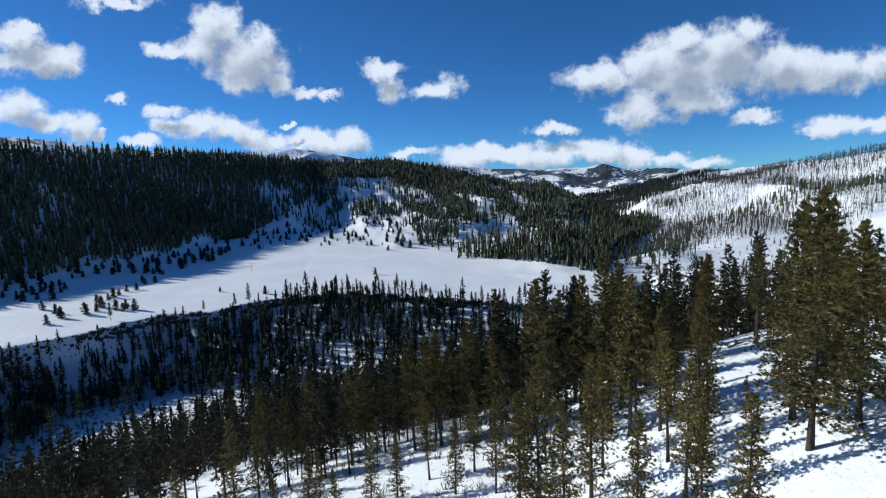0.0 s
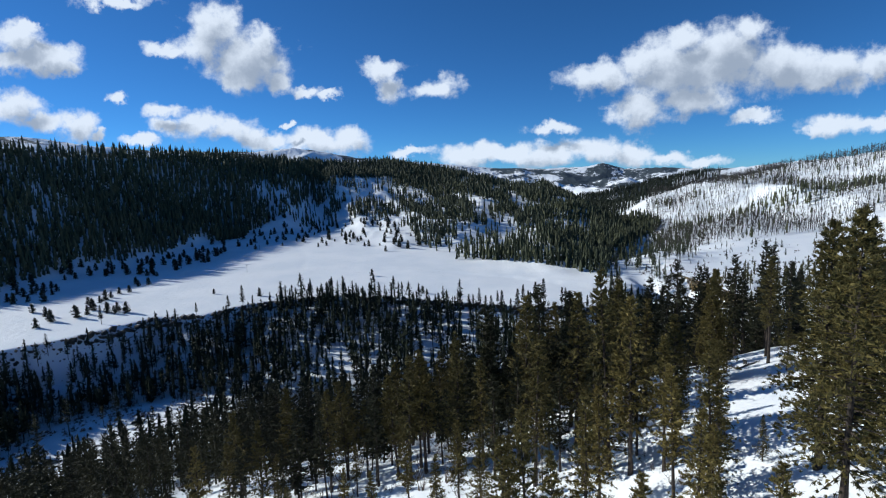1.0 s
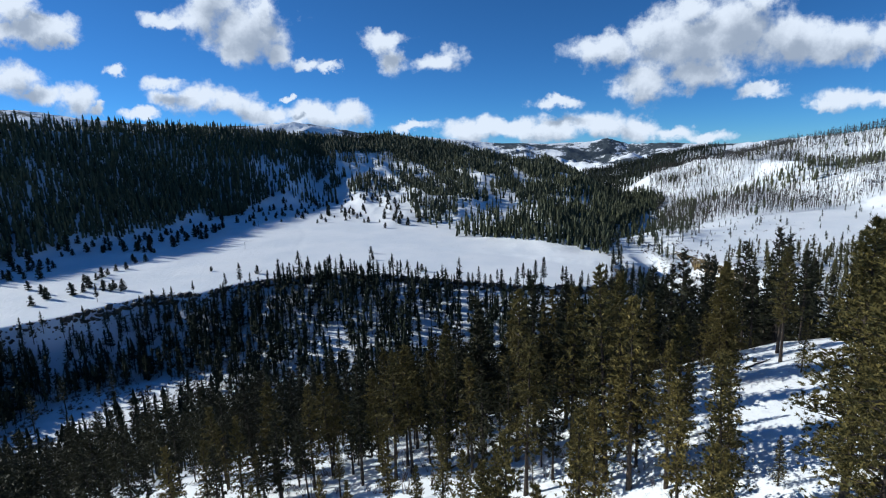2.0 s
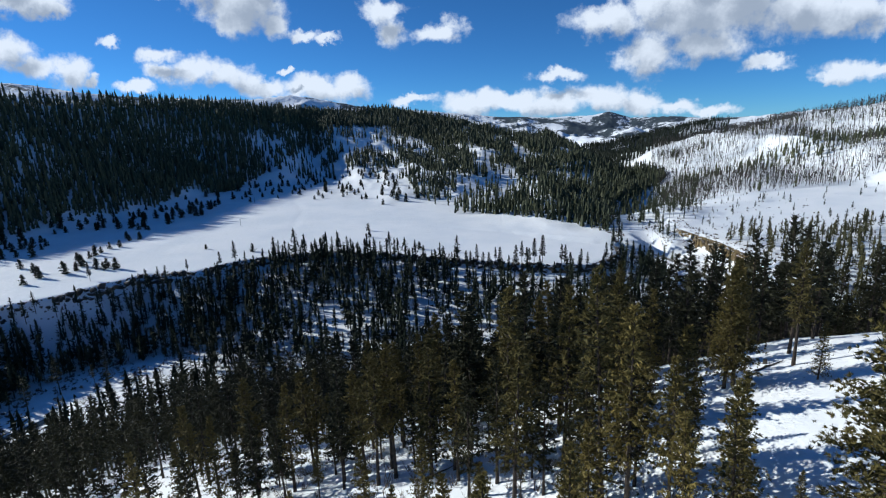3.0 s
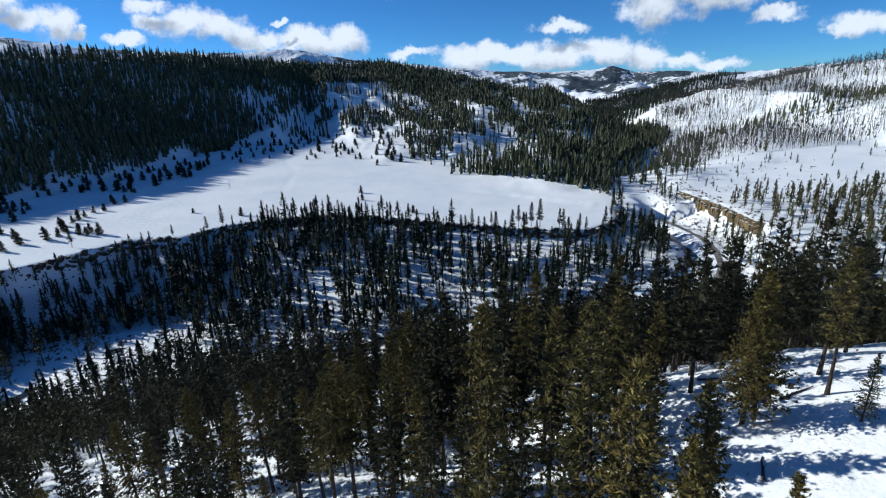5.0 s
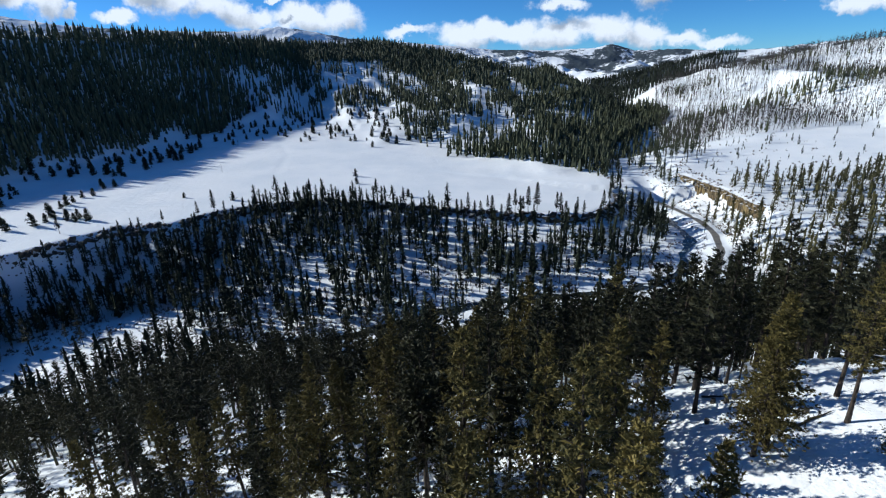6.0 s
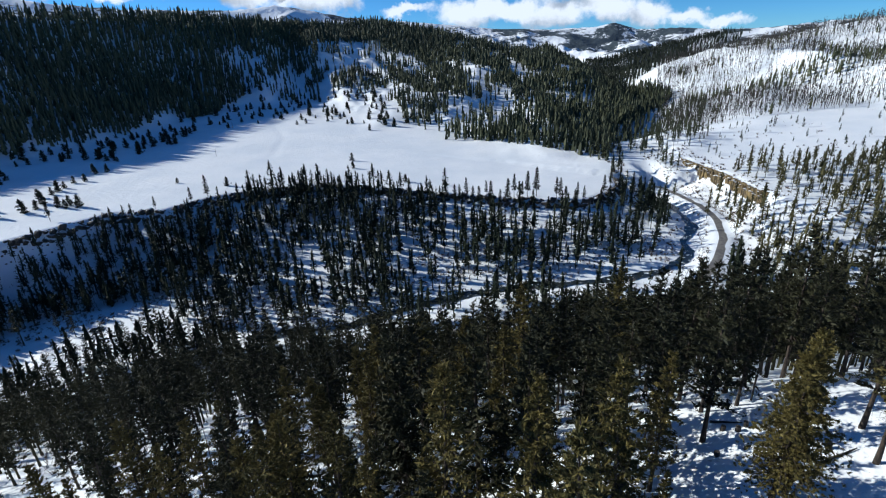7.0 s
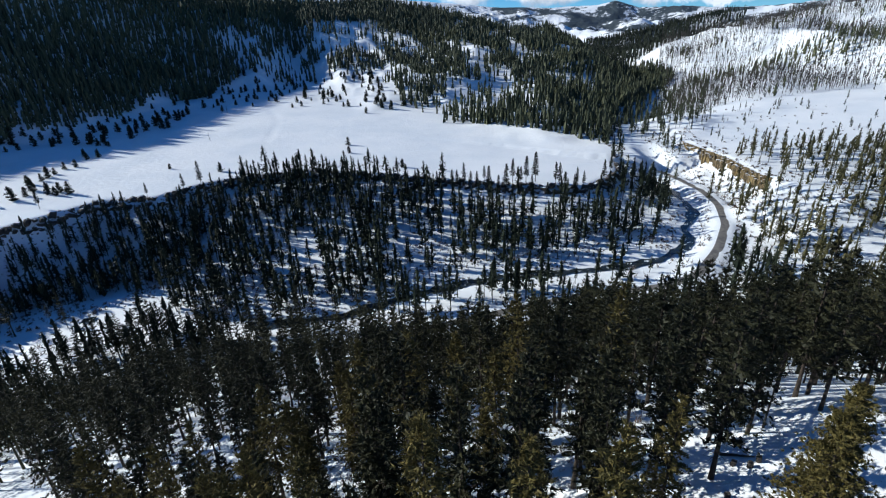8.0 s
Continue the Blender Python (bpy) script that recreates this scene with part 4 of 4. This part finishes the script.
cliff = tagged(new("cliff"), "tawny columnar basalt cliff under the snowy bench", "rock", kind="structure")
columns = [block_mesh("column", 230 + k, (1.0, 1.0, 6.2), CLIFF_ROCK, 12, True) for k in range(6)]
for k, (x, y, ox, oy, ang) in enumerate(walkline([(249, 402), (246, 416), (246, 450), (240, 480), (234, 513)], 1.75)):
    for row in (0, 1):
        off = r.uniform(0.2, 1.4) + row * 1.8
        px, py = x - ox * off, y - oy * off
        s = r.uniform(0.85, 1.35)
        top = 30 + 0.045 * (x - 250) + 0.03 * (y - 500) + (0.2 if row == 0 else r.uniform(-4.5, -0.5))
        tall = r.uniform(0.6, 1.0) * (0.45 if (k // 6) % 5 == 4 else 1)
        lay("column", columns[int(r.integers(6))], cliff, px, py, top - 6.2 * tall, (s, s, tall), (r.uniform(-3, 3), r.uniform(-3, 3), r.uniform(0, 360)))

# earth and rubble of the road cut
cut = tagged(new("road_cut"), "brown rubble of the road cut showing through snow", "rock", kind="structure")
rubble = [block_mesh("stone", 250 + k, (1.0, 0.8, 0.6), CLIFF_ROCK, 10) for k in range(5)]
for x, y, ox, oy, ang in walkline(ROADLINE[7:12], 2.1):
    for _ in range(2):
        off = r.uniform(6, 13)
        px, py = x + ox * off, y + oy * off
        s = r.uniform(0.5, 1.5)
        lay("stone", rubble[int(r.integers(5))], cut, px, py, float(land(px, py)) - 0.1, (s, s, s * 0.7), (0, 0, r.uniform(0, 360)))


X, Y, U, r = scatter(200, 262, 370, 540, 2.7, 98)
kd, _ = along(X, Y, ROADLINE)
d = inside(X, Y, BENCH)
keep = (kd > 6) & (d < -2) & (d > -48) & (U < 0.55 * (fractal(X / 9, Y / 9, 3) > 0.44))
forest("rubble_patch", X[keep], Y[keep], [lump(m) for m in rocks], 0.3, 1.1, CLIFF_ROCK, "brown scree below the basalt cliff, half under snow", 21, "rubble")


# ---------------------------------------------------------------- brush along the creek
def shrub(seed):
    q = np.random.default_rng(seed)
    pieces = []
    for k in range(7):
        a, lean = q.uniform(0, 6.28), q.uniform(0.15, 0.75)
        base = np.array([q.normal(0, 0.08), q.normal(0, 0.08), 0.0])
        tip = base + np.array([math.cos(a) * lean, math.sin(a) * lean, 1.0]) * q.uniform(0.6, 1.0)
        pieces.append(blade_limb(base, tip, 0.034))
        for _ in range(1):
            m = base + (tip - base) * q.uniform(0.4, 0.8)
            pieces.append(blade_limb(m, m + (tip - base) * 0.35 + q.normal(0, 0.16, 3), 0.022))
    return merge(pieces)


def sage(seed):
    """A low rounded bush: many short sprays round its foot."""
    q = np.random.default_rng(seed)
    d = q.normal(size=(18, 3))
    d[:, 2] = np.abs(d[:, 2]) + 0.3
    d /= np.linalg.norm(d, axis=1)[:, None]
    return blades(d * q.uniform(0.2, 0.55, (18, 1)), d, 0.58, 0.25, q)


SAGE = [sage(320 + k) for k in range(3)]
SHRUBS = [shrub(300 + k) for k in range(3)]
X, Y, U, r = scatter(-300, 230, 215, 560, 4.6, 95)
rd, _ = along(X, Y, RIVER)
kd, _ = along(X, Y, ROADLINE)
dm = inside(X, Y, MESA)
clump = fractal(X / 17, Y / 17 + 3, 3)
keep = (rd > 5) & (kd > 7) & (dm < -25) & (U < np.where(rd < 45, 0.6, 0.25) * (clump > 0.46)) & (land(X, Y) < valley_floor(X, Y) + 16)
forest("brush_patch", X[keep], Y[keep], SHRUBS, 1.8, 4.6, TWIG, "leafless brown brush along the snowy creek", 17, "brush")
X, Y, U, r = scatter(-300, 190, 215, 372, 3.6, 94)
rd, bank = along(X, Y, RIVER)
kd, _ = along(X, Y, ROADLINE)
clump = fractal(X / 15, Y / 15 + 11, 3)
keep = (rd > 5) & (rd < 62) & (bank > 0) & (kd > 6) & (U < 0.8 * (clump > 0.46))
forest("brush_patch", X[keep], Y[keep], SAGE, 1.0, 2.8, TWIG, "low grey-brown willow scrub on the creek flats", 23, "brush")
X, Y, U, r = scatter(165, 430, 340, 720, 4.0, 97)
kd, _ = along(X, Y, ROADLINE)
rd, _ = along(X, Y, RIVER)
clump = fractal(X / 24, Y / 24 + 3, 3)
keep = (rd > 5) & (kd > 6) & (inside(X, Y, MESA) < -4) & (U < np.where(inside(X, Y, BENCH) < 14, 0.8, 0.06) * (clump > 0.36))
forest("brush_patch", X[keep], Y[keep], SAGE, 0.9, 2.6, TWIG, "low brown sagebrush poking through snow above the road", 18, "brush")
X, Y, U, r = scatter(-36, 38, 50, 112, 2.1, 96)
clump = fractal(X / 7, Y / 7 + 9, 3)
keep = (U < 0.7 * (clump > 0.44)) & ~clearing(X, Y)
forest("brush_patch", X[keep], Y[keep], SHRUBS, 0.7, 1.9, TWIG, "low bare brush and twigs under the nearest pines", 22, "brush")
X, Y, U, r = scatter(-190, 52, 52, 290, 4.8, 99)
rd, bank = along(X, Y, RIVER)
clump = fractal(X / 13, Y / 13 + 6, 3)
keep = (rd > 7) & (bank < 0) & (Y > 66 - 0.5 * X) & (U < 0.75 * (clump > 0.43)) & ~clearing(X, Y) & ((Y < 200) | (X > -165))
forest("brush_patch", X[keep], Y[keep], SHRUBS, 1.1, 2.9, TWIG, "bare twiggy undergrowth beneath the hillside pines", 20, "brush")


# ---------------------------------------------------------------- single things
def dead_snag(x, y, tall, seed):
    q = np.random.default_rng(seed)
    root = new("dead_tree")
    hs = np.linspace(0, tall, 6)
    bend = np.cumsum(q.normal(0, 0.04, (6, 2)), 0)
    stem = tube([(bend[i, 0], bend[i, 1], hs[i] - (0.4 if i == 0 else 0)) for i in range(6)], tall * 0.014 * (1.0 - 0.75 * hs / tall), 7)
    part("trunk", fast_mesh("trunk", *stem, [CHAR], None, True), root)
    twigs = []
    for k in range(14):
        z, a = tall * q.uniform(0.3, 0.97), q.uniform(0, 6.28)
        base = np.array([np.interp(z, hs, bend[:, 0]), np.interp(z, hs, bend[:, 1]), z])
        twigs.append(blade_limb(base, base + np.array([math.cos(a), math.sin(a), q.uniform(-0.1, 0.5)]) * q.uniform(0.4, 1.6), 0.03))
    tagged(part("branch_work", fast_mesh("branch_work", *merge(twigs), [CHAR]), root), kind="stuff")
    root.matrix_basis = pose(x, y, float(land(x, y)), q.normal(0, 2), q.normal(0, 2), q.uniform(0, 360))
    tagged(root, "bare grey dead tree trunk standing in the snow", "dead tree", "dead trees on the near hillside")


for k, (x, y, tall) in enumerate(((-9.5, 114, 8), (-3.3, 85.1, 5.5), (-14, 101, 11), (2, 97, 9), (8, 94, 12), (-30, 118, 10), (-18, 84, 7), (50, 96, 9), (36, 92, 8), (-44, 110, 12), (14, 68, 7), (-36, 99, 9))):
    dead_snag(x, y, tall, 400 + k)


def fallen_log(x, y, length, turn, seed):
    q = np.random.default_rng(seed)
    root = new("fallen_log")
    n = 6
    pts = [(q.normal(0, 0.03), q.normal(0, 0.03), length * i / (n - 1)) for i in range(n)]
    v, t = tube(pts, np.linspace(0.17, 0.06, n), 8)
    v = v[:, [2, 1, 0]]
    part("trunk", fast_mesh("trunk", v, t[:, ::-1], [CHAR], None, True), root)
    stubs = [blade_limb(np.array([length * u, 0, 0.05]), np.array([length * u + 0.3, q.normal(0, 0.4), q.uniform(0.3, 0.8)]), 0.03) for u in (0.3, 0.5, 0.65, 0.8)]
    tagged(part("branch_work", fast_mesh("branch_work", *merge(stubs), [CHAR]), root), kind="stuff")
    x2, y2 = x + length * math.cos(radians(turn)), y + length * math.sin(radians(turn))
    z1, z2 = float(land(x, y)), float(land(x2, y2))
    root.matrix_basis = pose(x, y, z1 + 0.1, 0, -math.degrees(math.atan2(z2 - z1, length)), turn)
    tagged(root, "thin dark fallen log half sunk in the snow", "log")


fallen_log(43.5, 92.5, 3.2, -35, 1)
fallen_log(47.0, 82.0, 4.5, 15, 2)
fallen_log(38.0, 70.0, 3.6, 60, 3)
fallen_log(2.0, 84.0, 5.0, 20, 4)

stump_mesh = block_mesh("tree_stump", 270, (0.28, 0.28, 0.4), CHAR, 12, True)
for x, y in ((43.7, 90.5), (44.8, 89.7), (45.9, 90.2), (41.0, 86.5), (49.5, 84.0)):
    ob = new("tree_stump", stump_mesh)
    ob.matrix_basis = pose(x, y, float(land(x, y)) + 0.2, 4, -5, x * 77 % 360)
    tagged(ob, "short dark broken stump poking out of the snow", "stump", "stumps in the clearing")


def utility_pole(x, y, tall, turn):
    root = new("utility_pole")
    part("pole", fast_mesh("pole", *tube([(0, 0, -1), (0, 0, tall * 0.5), (0, 0, tall)], [0.16, 0.14, 0.11], 8), [CHAR], None, True), root)
    bm = bmesh.new()
    bmesh.ops.create_cube(bm, size=1, matrix=pose(0, 0.16, tall - 0.6) @ Matrix.Diagonal((2.2, 0.12, 0.14, 1)))
    bmesh.ops.bevel(bm, geom=bm.edges, offset=0.02, segments=1, affect="EDGES")
    me = bpy.data.meshes.new("crossarm")
    bm.to_mesh(me)
    bm.free()
    me.materials.append(CHAR)
    part("crossarm", me, root)
    root.matrix_basis = pose(x, y, float(land(x, y)), 0, 0, turn)
    tagged(root, "thin wooden utility pole standing on the snowfield", "pole", "poles on the mesa")


utility_pole(-229, 577, 8.5, 20)
utility_pole(-150, 463, 8.5, 20)

# two bare reddish trees out on the snow
for k, (x, y) in enumerate(((-276, 729), (-270, 731))):
    root = new("bare_tree")
    q = np.random.default_rng(500 + k)
    part("trunk", fast_mesh("trunk", *tube([(0, 0, -0.3), (0.05, 0, 4.0), (0, 0.1, 8.5)], [0.2, 0.12, 0.03], 6), [TWIG], None, True), root)
    pieces = []
    for j in range(40):
        z, a = q.uniform(1.5, 8), q.uniform(0, 6.28)
        base = np.array([0, 0, z])
        pieces.append(blade_limb(base, base + np.array([math.cos(a), math.sin(a), 1.8]) * q.uniform(0.6, 1.4), 0.06))
    tagged(part("branch_work", fast_mesh("branch_work", *merge(pieces), [TWIG]), root), kind="stuff")
    root.matrix_basis = pose(x, y, float(land(x, y)))
    tagged(root, "bare reddish-brown upright tree on open snow", "tree", "bare trees on the mesa")

# the models themselves are not part of the place
for model in near_models + slope_models + young_models + rim_models:
    for ob in (*model.children_recursive, model):
        bpy.data.objects.remove(ob)
